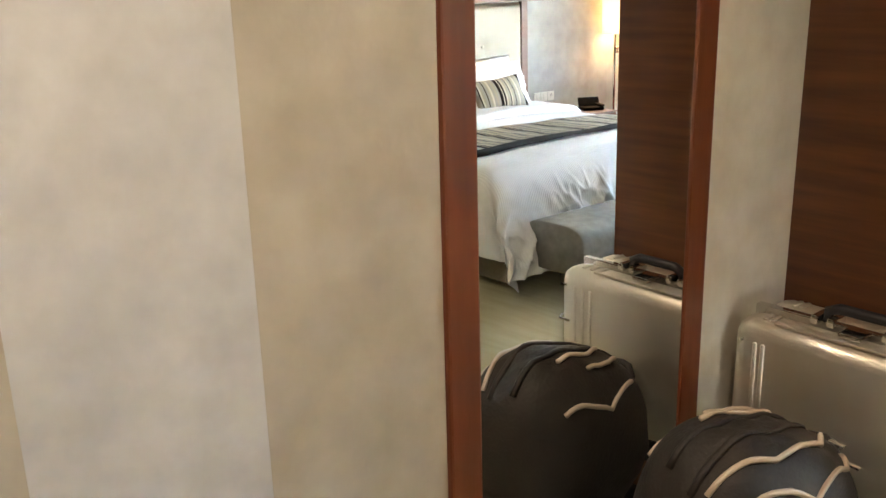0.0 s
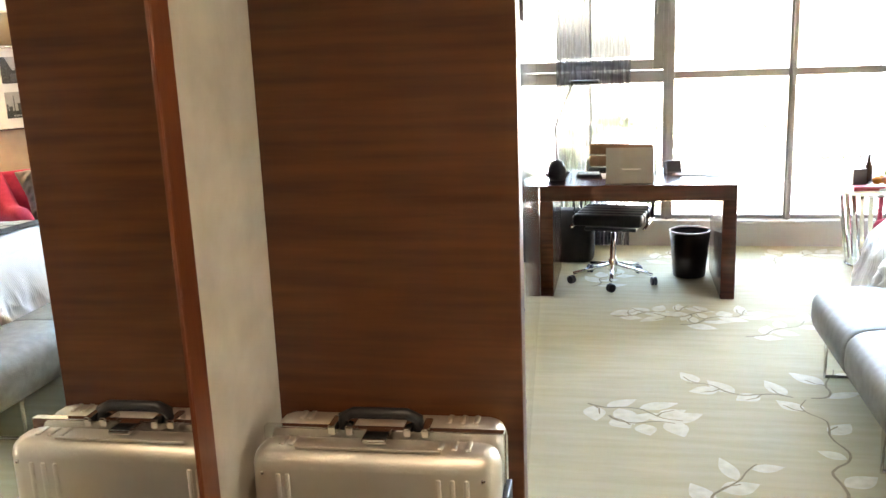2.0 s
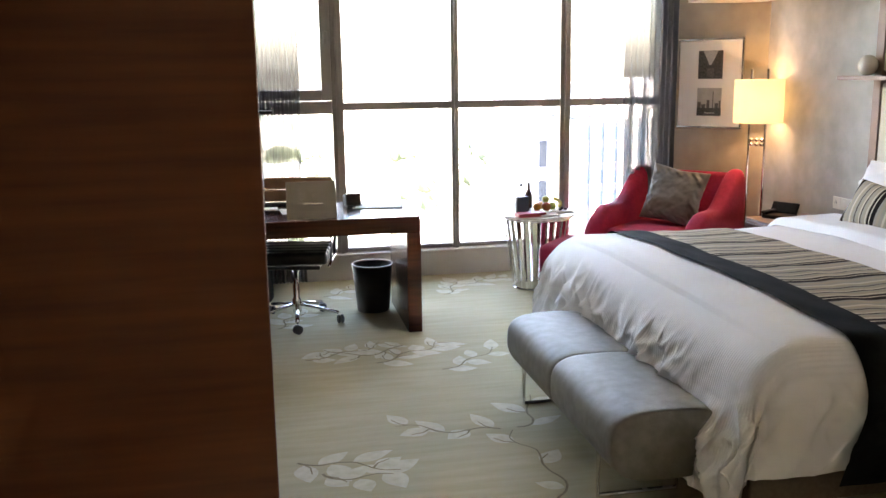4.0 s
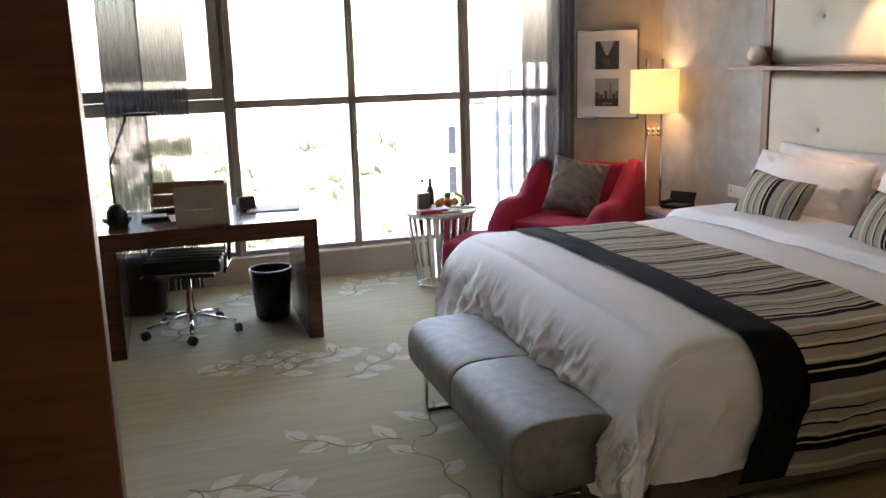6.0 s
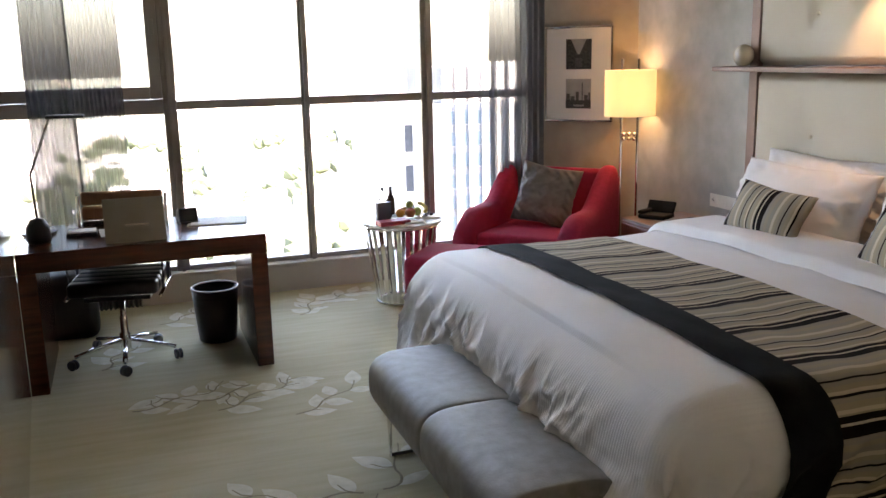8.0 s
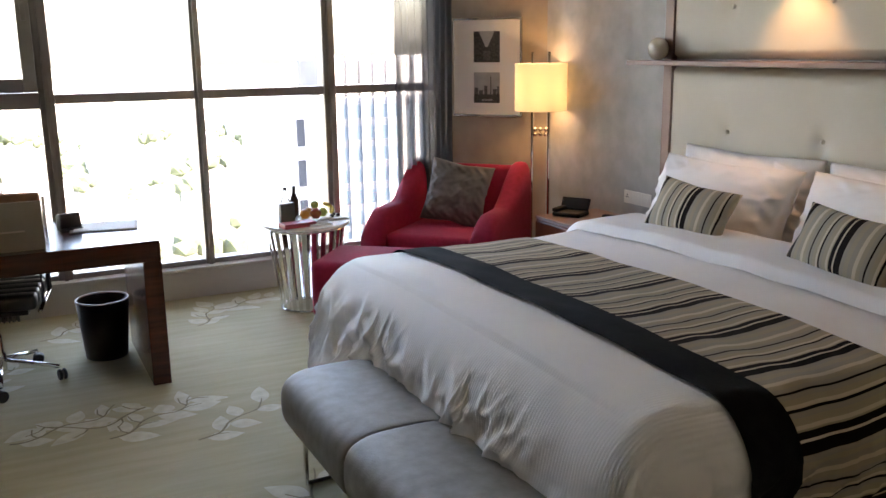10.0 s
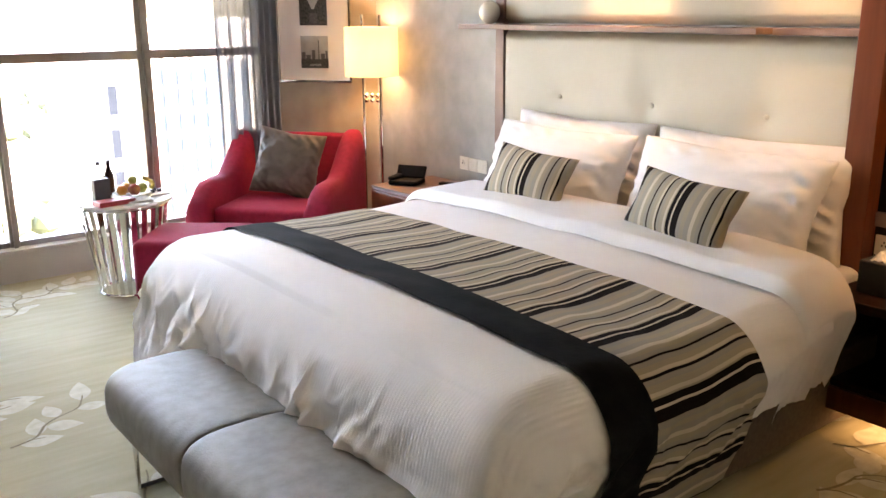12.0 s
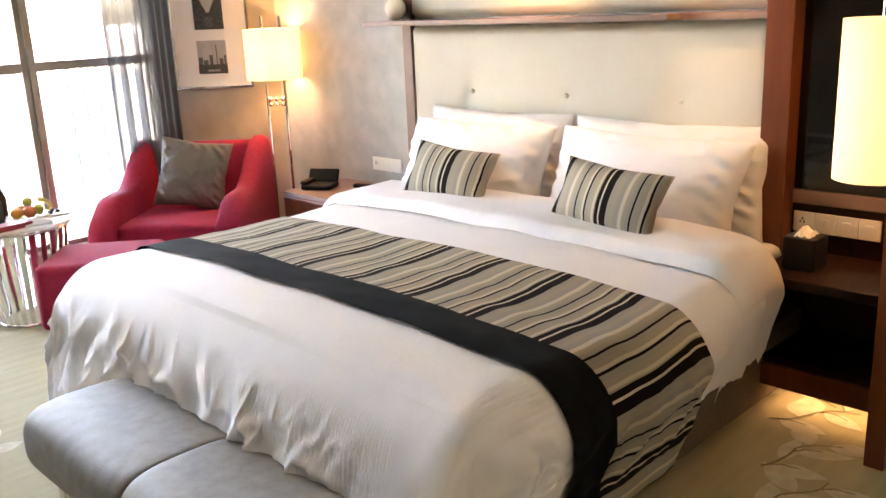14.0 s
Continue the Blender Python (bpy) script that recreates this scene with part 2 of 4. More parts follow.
for (a, b), (c, d) in zip(mull, mull[1:]):
    part("transom", boxm(b + 0.001, c - 0.001, 0.01, 0.12, 1.365, 1.425, bevel=0.004), M_frame, win)
    part("bottom_rail", boxm(b + 0.001, c - 0.001, 0.01, 0.12, 0.216, 0.25, bevel=0.004), M_frame, win)
    part("pane", boxm(b + 0.001, c - 0.001, 0.06, 0.068, 0.251, 1.364), M_glass, win)
    part("pane", boxm(b + 0.001, c - 0.001, 0.06, 0.068, 1.426, 2.6), M_glass, win)
part("transom", boxm(-4.84, -3.581, 0.01, 0.12, 1.34, 1.44, bevel=0.004), M_frame, win)
part("pane", boxm(-4.84, -3.581, 0.06, 0.068, 0.251, 1.339), M_glass, win)
part("bottom_rail", boxm(-4.84, -3.581, 0.01, 0.12, 0.216, 0.25, bevel=0.004), M_frame, win)
bm = bmesh.new()
box(bm, -4.8, -4.7, -0.02, 0.10, 1.445, 2.6, 0.006)
box(bm, -3.66, -3.582, -0.02, 0.10, 1.445, 2.6, 0.006)
box(bm, -4.699, -3.661, -0.02, 0.10, 1.445, 1.53, 0.006)
part("casement", bm, M_frame, win, "brown opening casement")
part("pane", boxm(-4.699, -3.661, 0.04, 0.048, 1.531, 2.6), M_glass, win)
part("window_handle", boxm(-3.635, -3.605, -0.06, -0.021, 1.88, 1.98, bevel=0.006), M_frame, win)
# left side: wall behind desk, tv wall, mirror wall
struct(part("wall_west", boxm(-5.1, -4.85, -5.44, 0.15, 0, H), M_wallb), "taupe wall")
struct(part("wall_mirror", boxm(-0.4, 0, -0.837, 0.758, 0, H, m=WALL_M), M_entry), "taupe plastered wall beside the entrance")
# flush with the mirror wall; its paler colour stands in for daylight
struct(part("wall_entry", boxm(-0.4, -0.001, -1.198, -0.837, 0, H, m=WALL_M), M_entry2), "plaster wall strip, daylight painted into its pale colour")
struct(part("wall_entry_back", boxm(-0.4, -0.002, -3.35, -1.198, 0, H, m=WALL_M), M_entry), "taupe wall")
struct(part("wall_south", boxm(-5.1, 0.2, -9.8, -9.6, 0, H), M_wallb), "taupe wall behind the entrance")
struct(part("wall_corridor", boxm(-2.40, -2.28, -9.6, -6.891, 0, H), M_wood), "red-brown veneer wall of the entrance passage")
struct(part("wall_bath", boxm(-3.27, 0.2, -6.89, -6.76, 0, H), M_wallb), "taupe wall")
struct(part("door_jamb", boxm(-3.335, -3.271, -6.90, -6.75, 0, H, bevel=0.004), M_wood), "red-brown veneer jamb of the passage")
struct(part("wall_nook", boxm(WX + 0.2, WX + 0.4, -6.6, -4.9, 0, H), M_wallb), "wall")

# wardrobe end panel
panel = struct(part("wall_panel", boxm(-4.85, -4.123, -5.57, -5.50, 0, H, bevel=0.003), M_wood), "red-brown horizontal veneer panel")


# ---- mirror ----
def make_mirror():
    t = thing("wall_mirror_tall", WALL_M @ pose(0, -0.068, 0.06, 0, -0.35, 0), "tall mirror in a mahogany frame", "mirror")
    y0, y1, w, d, h = -0.40, 0.40, 0.08, 0.02, 2.3
    part("frame_side", boxm(0.001, d, y0, y0 + w, 0, h, bevel=0.006), M_woodtrim, t)
    part("frame_side", boxm(0.001, d, y1 - w, y1, 0, h, bevel=0.006), M_woodtrim, t)
    part("frame_rail", boxm(0.001, d, y0 + w, y1 - w, 0, w, bevel=0.006), M_woodtrim, t)
    part("frame_rail", boxm(0.001, d, y0 + w, y1 - w, h - w, h, bevel=0.006), M_woodtrim, t)
    part("pane", boxm(0.002, 0.015, y0 + w, y1 - w, w, h - w), M_mirror, t, "mirror glass")


make_mirror()


# ---- headboard ----
def make_headboard():
    t = thing("headboard", pose(WX, -3.04, 0), "button-tufted cream leather headboard with bronze trim, behind the bed", "headboard")
    y0, y1 = -1.14, 1.06
    def pad(z0, z1, tufts):
        bm = bmesh.new()
        ny, nz = 90, max(12, int((z1 - z0) * 40))
        def f(u, v):
            y, z = y0 + (y1 - y0) * u, z0 + (z1 - z0) * v
            e = min(y - y0, y1 - y, z - z0, z1 - z)
            x = 0.05 * (max(0.0, e) / 0.03) ** 0.5 if e < 0.03 else 0.05
            for ty, tz in tufts:
                r = math.hypot(y - ty, z - tz)
                x -= 0.016 * math.exp(-(r / 0.05) ** 2) + 0.006 * math.exp(-(r / 0.16) ** 2)
            return (-max(x, 0.001), y, z)
        grid(bm, f, ny, nz)
        return bm
    ty = [0.585, -0.065, -0.715]
    rows = {(0.35, 1.555): 1.20, (1.60, 2.16): 1.88}
    for (z0, z1), tz in rows.items():
        part("pad", pad(z0, z1, [(y, tz) for y in ty]), M_pad, t, "cream leather pad", smooth=True)
        for y in ty:
            bm = bmesh.new()
            bmesh.ops.create_uvsphere(bm, u_segments=14, v_segments=8, radius=0.013)
            bmesh.ops.transform(bm, matrix=Matrix.Translation((-0.036, y, tz)) @ Matrix.Diagonal((0.6, 1, 1, 1)), verts=bm.verts)
            part("button", bm, M_pad, t, smooth=True)
    part("trim", boxm(-0.04, -0.001, y1 + 0.001, y1 + 0.075, 0.3, 2.16, bevel=0.003), M_mauve, t, "bronze-brown upright trim")
    part("shelf", boxm(-0.21, -0.001, -0.74, y1 + 0.22, 1.565, 1.592, bevel=0.003), M_mauve, t, "narrow bronze ledge")
    part("rail", boxm(-0.09, -0.001, y0, -0.741, 1.562, 1.592, bevel=0.003), M_mauve, t)
    part("column", boxm(-0.12, -0.001, y0 - 0.12, y0 - 0.001, 0.0, 2.74, bevel=0.004), M_woodtrim, t, "mahogany column")


make_headboard()
bulk = struct(part("ceiling_bulkhead", boxm(-0.75, WX - 0.001, -5.0, -0.35, 2.17, H - 0.001), M_ceil), "lowered ceiling box above the headboard")


# ---- bed ----
BX0, BX1, BY0, BY1, BZ = -2.56, -0.24, -4.60, -2.16, 0.700   # foot, head, near side, window side, top


def bed_surface(x, y, lift=0.0):
    """The duvet: x, y are distances on the cloth; beyond the edge it turns down."""
    def fold(over, lean, r=0.24):
        if over <= -r:
            return over, 0.0
        a = min((over + r) / r, math.pi / 2)
        out, down = -r + r * math.sin(a), r * (1 - math.cos(a))
        rest = over + r - r * math.pi / 2
        if rest > 0:
            down += rest
            out += lean * rest
        return out, down
    far = BY1 + 0.09 * sstep(-1.7, -0.8, x)
    ox, dx = fold(BX0 - x, 0.22)
    oy1, dy1 = fold(y - far, 0.1)
    near = BY0 + 0.11 * sstep(-1.6, -0.6, x)     # narrower towards the pillows
    oy0, dy0 = fold(near - y, -0.32, 0.16)
    px = BX0 - ox if BX0 - x > -0.24 else x
    py = y
    if y - far > -0.24:
        py = far + oy1
    elif near - y > -0.16:
        py = near - oy0
    dyy = max(dy1, dy0)
    if dx > 0 and dyy > 0:
        down = (dx ** 2.4 + dyy ** 2.4) ** (1 / 2.4)
        k = min(1.0, min(dx, dyy) / 0.5)
        px += 0.16 * k
        py += (-0.16 if dy1 > dy0 else 0.16) * k
    else:
        down = dx + dyy
    z = BZ - down
    # crown, quilting, wrinkles
    z += 0.035 * (1 - ((y - (BY0 + BY1) / 2) / 1.15) ** 2) * (1 if down < 0.02 else 0.6) + 0.02 * sstep(-1.8, -2.4, x) * (1 - sstep(0, 0.2, down))
    n = noise.noise(Vector((x * 2.2, y * 2.2, 0.3)))
    z += 0.012 * n
    w = sstep(0.03, 0.25, down)
    if w > 0:
        s = y if dx > dyy else x
        w2 = sstep(0.04, 0.28, down)
        amp = w2 * 0.016 * max(0.0, 0.15 + 2.2 * noise.noise(Vector((s * 1.7, 4.0, 0))))
        f = amp * math.sin(s * 34 + 6 * noise.noise(Vector((s * 2.5, down * 4, 1)))) + 0.026 * w * noise.noise(Vector((s * 3.2, down * 3.5, 7)))
        rid = 1 - 3.0 * abs(noise.noise(Vector((s * 5.5 + down * 3.0, down * 3.5 - s, 11))))
        rid2 = 1 - 3.2 * abs(noise.noise(Vector((s * 11 - down * 5.0, down * 6 + s * 2, 23))))
        mask = max(0.0, min(1.0, 0.7 + 1.8 * noise.noise(Vector((s * 1.9, down * 2.5, 5)))))
        f += w2 * mask * (0.048 * max(0, rid) ** 1.7 + 0.022 * max(0, rid2) ** 1.7)
        f += 0.012 * w * max(0.0, noise.noise(Vector((s * 9 + down * 6, down * 9 - s * 3, 3)))) ** 1.0
        if dx > dyy:
            px -= f
        else:
            py += 0.4 * f * (1 if dy1 > dy0 else -1)
    if lift:
        if dx > 0:
            px -= 1.8 * lift * sstep(0.02, 0.2, dx)
        if dyy > 0:
            py += 1.8 * lift * sstep(0.02, 0.2, dyy) * (1 if dy1 > dy0 else -1)
    return Vector((px, py, z + lift))


def make_bed():
    t = thing("bed", pose(0, 0, 0), "wide hotel bed made up with a white striped-weave duvet", "bed")
    part("base", boxm(BX0 + 0.12, BX1, BY0 + 0.20, BY1 - 0.10, 0.05, 0.36, bevel=0.01), M_base, t, "brown fabric bed base")
    part("mattress", boxm(BX0 + 0.08, BX1, BY0 + 0.29, BY1 - 0.08, 0.361, 0.63, bevel=0.05, seg=4), M_linen, t, smooth=True)
    bm = bmesh.new()
    X0, X1, Y1 = BX0 - 0.46, -0.82, BY1 + 0.42
    def cloth(u, v):
        # the near hem hangs lower towards the foot
        x = X0 + (X1 - X0) * u
        Y0 = BY0 - 0.40 + 0.17 * sstep(-2.2, -1.4, x)
        return bed_surface(x, Y0 + (Y1 - Y0) * v)
    grid(bm, cloth, 230, 330)
    part("duvet", bm, M_duvet, t, "white cotton duvet with fine woven stripes", smooth=True)
    bm = bmesh.new()
    def turn(u, v):
        # turned-back top edge of the duvet, thick and soft
        y = BY0 - 0.33 + (BY1 + 0.30 - BY0 + 0.33) * v
        a = u * math.pi * 1.0
        x = -1.08 + 0.44 * u
        th = 0.048 * math.sin(min(1, u * 8) * math.pi / 2) * (1 if u < 0.93 else max(0, (1 - u) / 0.07))
        p = bed_surface(x, y)
        p.z += 0.006 + th + 0.008 * noise.noise(Vector((x * 6, y * 5, 3)))
        return p
    grid(bm, turn, 40, 200)
    part("turned_sheet", bm, M_linen, t, "turned-back white top sheet", smooth=True)


make_bed()


def make_runner():
    t = thing("bed_runner", pose(0, 0, 0), "striped bed runner with black velvet border, lying across the duvet", "bed runner")
    Y0, Y1 = BY0 - 0.47, BY1 + 0.36
    def strip(x0, x1, nu, lift):
        bm = bmesh.new()
        vs = grid(bm, lambda u, v: bed_surface(x0 + (x1 - x0) * u - 0.035 * v, Y0 + (Y1 - Y0) * v, lift) + Vector((0, 0, 0.006 * noise.noise(Vector(((x0 + (x1 - x0) * u) * 9, v * 14, 2))))), nu, 260)
        uv = bm.loops.layers.uv.new("cloth")
        at = {vs[i][j]: (x0 + (x1 - x0) * i / (nu - 1), Y0 + (Y1 - Y0) * j / 259) for i in range(nu) for j in range(260)}
        for f in bm.faces:
            for l in f.loops:
                l[uv].uv = at[l.vert]
        return bm
    part("border", strip(-2.14, -1.945, 14, 0.012), M_velvet, t, "black velvet border", smooth=True)
    bm = strip(-1.947, -1.41, 46, 0.010)
    part("striped_cloth", bm, M_stripe, t, "beige, grey and black striped cloth", smooth=True)


def stripe_mat(name, axis, period, wob, offset=0.0):
    m = mat(name, (0.4, 0.36, 0.27), 0.85, spec=0.12)
    nt = m.node_tree
    b = bsdf(m)
    tc, sep, ns, ma, mb, mc, md, rp = (nt.nodes.new("ShaderNode" + k) for k in ("TexCoord", "SeparateXYZ", "TexNoise", "Math", "Math", "Math", "Math", "ValToRGB"))
    mp = nt.nodes.new("ShaderNodeMapping")
    mp.inputs["Scale"].default_value = (1.0, 0.35, 1) if axis == 1 else (1, 1, 1)
    src = "UV" if axis == 1 else "Object"
    nt.links.new(tc.outputs[src], mp.inputs[0])
    nt.links.new(mp.outputs[0], ns.inputs[0])
    nt.links.new(tc.outputs[src], sep.inputs[0])
    ns.inputs["Scale"].default_value, ns.inputs["Detail"].default_value = 3.2, 0
    ma.operation, ma.inputs[1].default_value = "MULTIPLY_ADD", wob
    nt.links.new(ns.outputs[0], ma.inputs[0])
    nt.links.new(sep.outputs[axis], ma.inputs[2])
    mb.operation, mb.inputs[1].default_value = "ADD", offset + 50 * period
    nt.links.new(ma.outputs[0], mb.inputs[0])
    mc.operation, mc.inputs[1].default_value = "DIVIDE", (period if axis == 1 else -period)
    nt.links.new(mb.outputs[0], mc.inputs[0])
    md.operation = "FRACT"
    nt.links.new(mc.outputs[0], md.inputs[0])
    rp.color_ramp.interpolation = "CONSTANT"
    K, T, G, L = (0.010, 0.006, 0.005), (0.36, 0.31, 0.23), (0.32, 0.29, 0.24), (0.56, 0.48, 0.37)
    bands = [(0, K), (0.11, L), (0.14, K), (0.205, T), (0.225, L), (0.265, T), (0.33, G), (0.385, K), (0.415, L), (0.46, T), (0.52, G), (0.575, K), (0.605, G), (0.66, T), (0.72, L), (0.78, G), (0.86, T), (0.93, G)]
    e = rp.color_ramp.elements
    e[0].position, e[0].color = 0, (*K, 1)
    e[1].position, e[1].color = bands[1][0], (*L, 1)
    for p, c in bands[2:]:
        x = e.new(p)
        x.color = (*c, 1)
    nt.links.new(md.outputs[0], rp.inputs[0])
    nt.links.new(rp.outputs[0], b.inputs["Base Color"])
    return m


M_stripe = stripe_mat("striped_runner_cloth", 1, 0.29, 0.065)
M_stripe_c = stripe_mat("striped_cushion_cloth", 0, 0.28, 0.0, 0.221)
make_runner()


# ---- cushions and pillows ----
def pillow_bm(w, h, t, pinch=0.06, n=44, seed=0, puff=0.52, relief=1.0):
    bm = bmesh.new()
    for s in (1, -1):
        def f(u, v):
            a, b = 2 * u - 1, 2 * v - 1
            edge = (1 - a ** 2) * (1 - b ** 2)
            th = t / 2 * max(0, edge) ** puff
            x = w / 2 * a * (1 - pinch * (1 - abs(b)) ** 1 * 1.0 * (abs(a) ** 3))
            z = h / 2 * b * (1 - pinch * (1 - abs(a)) ** 1 * 1.0 * (abs(b) ** 3))
            cr = max(0.0, 1 - 3.2 * abs(noise.noise(Vector((a * 2.6 + b * 1.6 + seed, b * 2.2 - a, s * 2)))))
            wr = 0.010 * w * cr ** 1.5 * sstep(0.45, 0.9, max(abs(a), abs(b))) + 0.008 * noise.noise(Vector((a * 3 + seed, b * 3, s))) + 0.004 * noise.noise(Vector((a * 9, b * 9 + seed, s)))
            if seed and max(abs(a), abs(b)) > 0.7:
                wr += 0.006 * math.sin((a + b) * 22 + seed) * (1 - edge)
            wr *= relief
            return (x, s * (th + wr * min(1, edge * 5)), z)
        vs = grid(bm, f, n, n)
    bmesh.ops.remove_doubles(bm, verts=bm.verts, dist=0.0005)
    bmesh.ops.recalc_face_normals(bm, faces=bm.faces)
    return bm


def make_pillow(name, m, w, h, t, material, label, cat, pinch=0.06, seed=1, group="", relief=1.5):
    bm = pillow_bm(w, h, t, pinch, seed=seed, relief=relief)
    ob = part(name, bm, material, None, smooth=True)
    ob.matrix_world = m
    return tagged(ob, label, cat, group)


# width along y: rotate by 90 degrees about z
for i, (y, x, z, tilt, w, h) in enumerate([(-2.70, -0.30, 0.865, 12, 1.00, 0.52), (-3.74, -0.30, 0.865, 12, 1.02, 0.52)]):
    make_pillow("pillow", pose(x, y, z, -tilt, 0, -90 + 2 * i), w, h, 0.22, M_linen, "white pillow standing against the headboard", "pillow", 0.08, 3 + i, "pillows on the bed")
for i, (y, x, z, tilt, w, h) in enumerate([(-2.74, -0.52, 0.835, 22, 0.98, 0.53), (-3.74, -0.50, 0.835, 22, 1.00, 0.54)]):
    make_pillow("pillow", pose(x, y, z, -tilt, 0, -90 - 2 * i), w, h, 0.26, M_linen, "white pillow leaning in front of another pillow", "pillow", 0.08, 6 + i, "pillows on the bed")
for i, (y, x, z, tilt) in enumerate([(-2.83, -0.77, 0.875, 28), (-3.80, -0.82, 0.88, 28)]):
    make_pillow("cushion", pose(x, y, z - 0.01, -tilt, 3, -90 - 5 * i), 0.55, 0.29, 0.14, M_stripe_c, "oblong cushion with beige, grey and black stripes, on the bed", "cushion", 0.12, 0.5 + i, "striped cushions", 0.15)



# ---- bench ----
def make_bench():
    t = thing("bench", pose(-2.742, -3.66, 0), "grey leather bench with chrome sled legs, below the bed", "bench")
    for y0, y1 in ((-0.70, -0.001), (0.001, 0.70)):
        bm = bmesh.new()
        prof = []
        for k in range(36):
            a = 2 * math.pi * k / 36
            c, s = math.cos(a), math.sin(a)
            prof.append((0.225 * (1 if c > 0 else -1) * abs(c) ** 0.6, 0.315 + 0.135 * (1 if s > 0 else -1) * abs(s) ** (0.6 if s > 0 else 0.8)))
        L = [0, 0.012, 0.035, 0.2, 0.45, 0.66, 0.687, 0.699]
        rings = []
        for i, d in enumerate(L):
            yy = y0 + d
            k = 1.0
            end = (d == 0 or d == 0.699)
            shrink = 0.965 if end else (0.988 if d in (0.012, 0.687) else 1.0)
            rings.append([bm.verts.new((px * shrink, yy, 0.315 + (pz - 0.315) * shrink)) for px, pz in prof])
        for a, b in zip(rings, rings[1:]):
            for k in range(36):
                bm.faces.new((a[k], b[k], b[(k + 1) % 36], a[(k + 1) % 36]))
        bm.faces.new(rings[0]), bm.faces.new(rings[-1][::-1])
        bmesh.ops.recalc_face_normals(bm, faces=bm.faces)
        part("seat", bm, M_bench, t, "grey leather upholstery", smooth=True)
    for y in (-0.44, 0.58):
        bm = bmesh.new()
        tube(bm, [(-0.165, y, 0.20), (-0.165, y, 0.012), (0.165, y, 0.012), (0.165, y, 0.20)], 0.011, 8)
        part("leg", bm, M_chrome, t, "chrome sled leg")


make_bench()


# ---- desk ----
def make_desk():
    t = thing("desk", pose(-3.175, -1.672, 0), "dark glossy wooden desk in front of the window", "desk")
    part("top", boxm(-1.265, 0, 0, 0.80, 0.655, 0.76, bevel=0.004), M_desk, t)
    part("side", boxm(-0.09, 0, 0.001, 0.80, 0.0, 0.654, bevel=0.004), M_desk, t)
    part("side", boxm(-1.265, -1.175, 0.001, 0.80, 0.0, 0.654, bevel=0.004), M_desk, t)


make_desk()


# ---- armchair ----
def make_armchair():
    # faces the bed foot; back to the angled wall
    t = thing("armchair", pose(-0.98, -0.62, 0, 0, 0, 40 - 90), "crimson felt armchair with sweeping arms", "armchair")
    # local: front is -y, width along x
    part("seat", boxm(-0.33, 0.33, -0.45, 0.30, 0.16, 0.44, bevel=0.05, seg=4), M_red, t, smooth=True)
    bm = bmesh.new()
    box(bm, -0.42, 0.42, 0.26, 0.42, 0.12, 0.88, 0.05, 4, m=Matrix.Rotation(radians(-8), 4, "X"))
    part("backrest", bm, M_red, t, smooth=True)
    for s in (-1, 1):
        bm = bmesh.new()
        def f(u, v, s=s):
            y = 0.34 - 0.84 * u
            top = 0.60 + 0.27 * sstep(0.55, 0.0, u) - 0.14 * max(0, (u - 0.75) / 0.25) ** 2
            a = 2 * math.pi * v
            c, sn = math.cos(a), math.sin(a)
            hx, hz = 0.085, (top - 0.10) / 2
            return (s * 0.40 + hx * math.copysign(abs(c) ** 0.6, c), y, 0.10 + hz + hz * math.copysign(abs(sn) ** 0.45, sn))
        vs = grid(bm, f, 24, 25)
        bmesh.ops.remove_doubles(bm, verts=bm.verts, dist=0.0005)
        bmesh.ops.holes_fill(bm, edges=[e for e in bm.edges if e.is_boundary], sides=60)
        bmesh.ops.recalc_face_normals(bm, faces=bm.faces)
        part("arm", bm, M_red, t, smooth=True)


make_armchair()
make_pillow("cushion", pose(-0.93, -0.60, 0.66, -18, 8, 40 - 90), 0.48, 0.46, 0.17, M_taupe, "dark taupe satin cushion on the red armchair", "cushion", 0.1, 2)


def make_footstool():
    t = thing("footstool", pose(-1.86, -1.20, 0, 0, 0, -40), "crimson felt footstool between armchair and bed", "footstool")
    part("cushion", boxm(-0.30, 0.30, -0.26, 0.26, 0.08, 0.44, bevel=0.045, seg=4), M_red, t, smooth=True)
    for x in (-0.24, 0.24):
        for y in (-0.2, 0.2):
            part("leg", boxm(x - 0.02, x + 0.02, y - 0.02, y + 0.02, 0, 0.079), M_desk, t)


make_footstool()


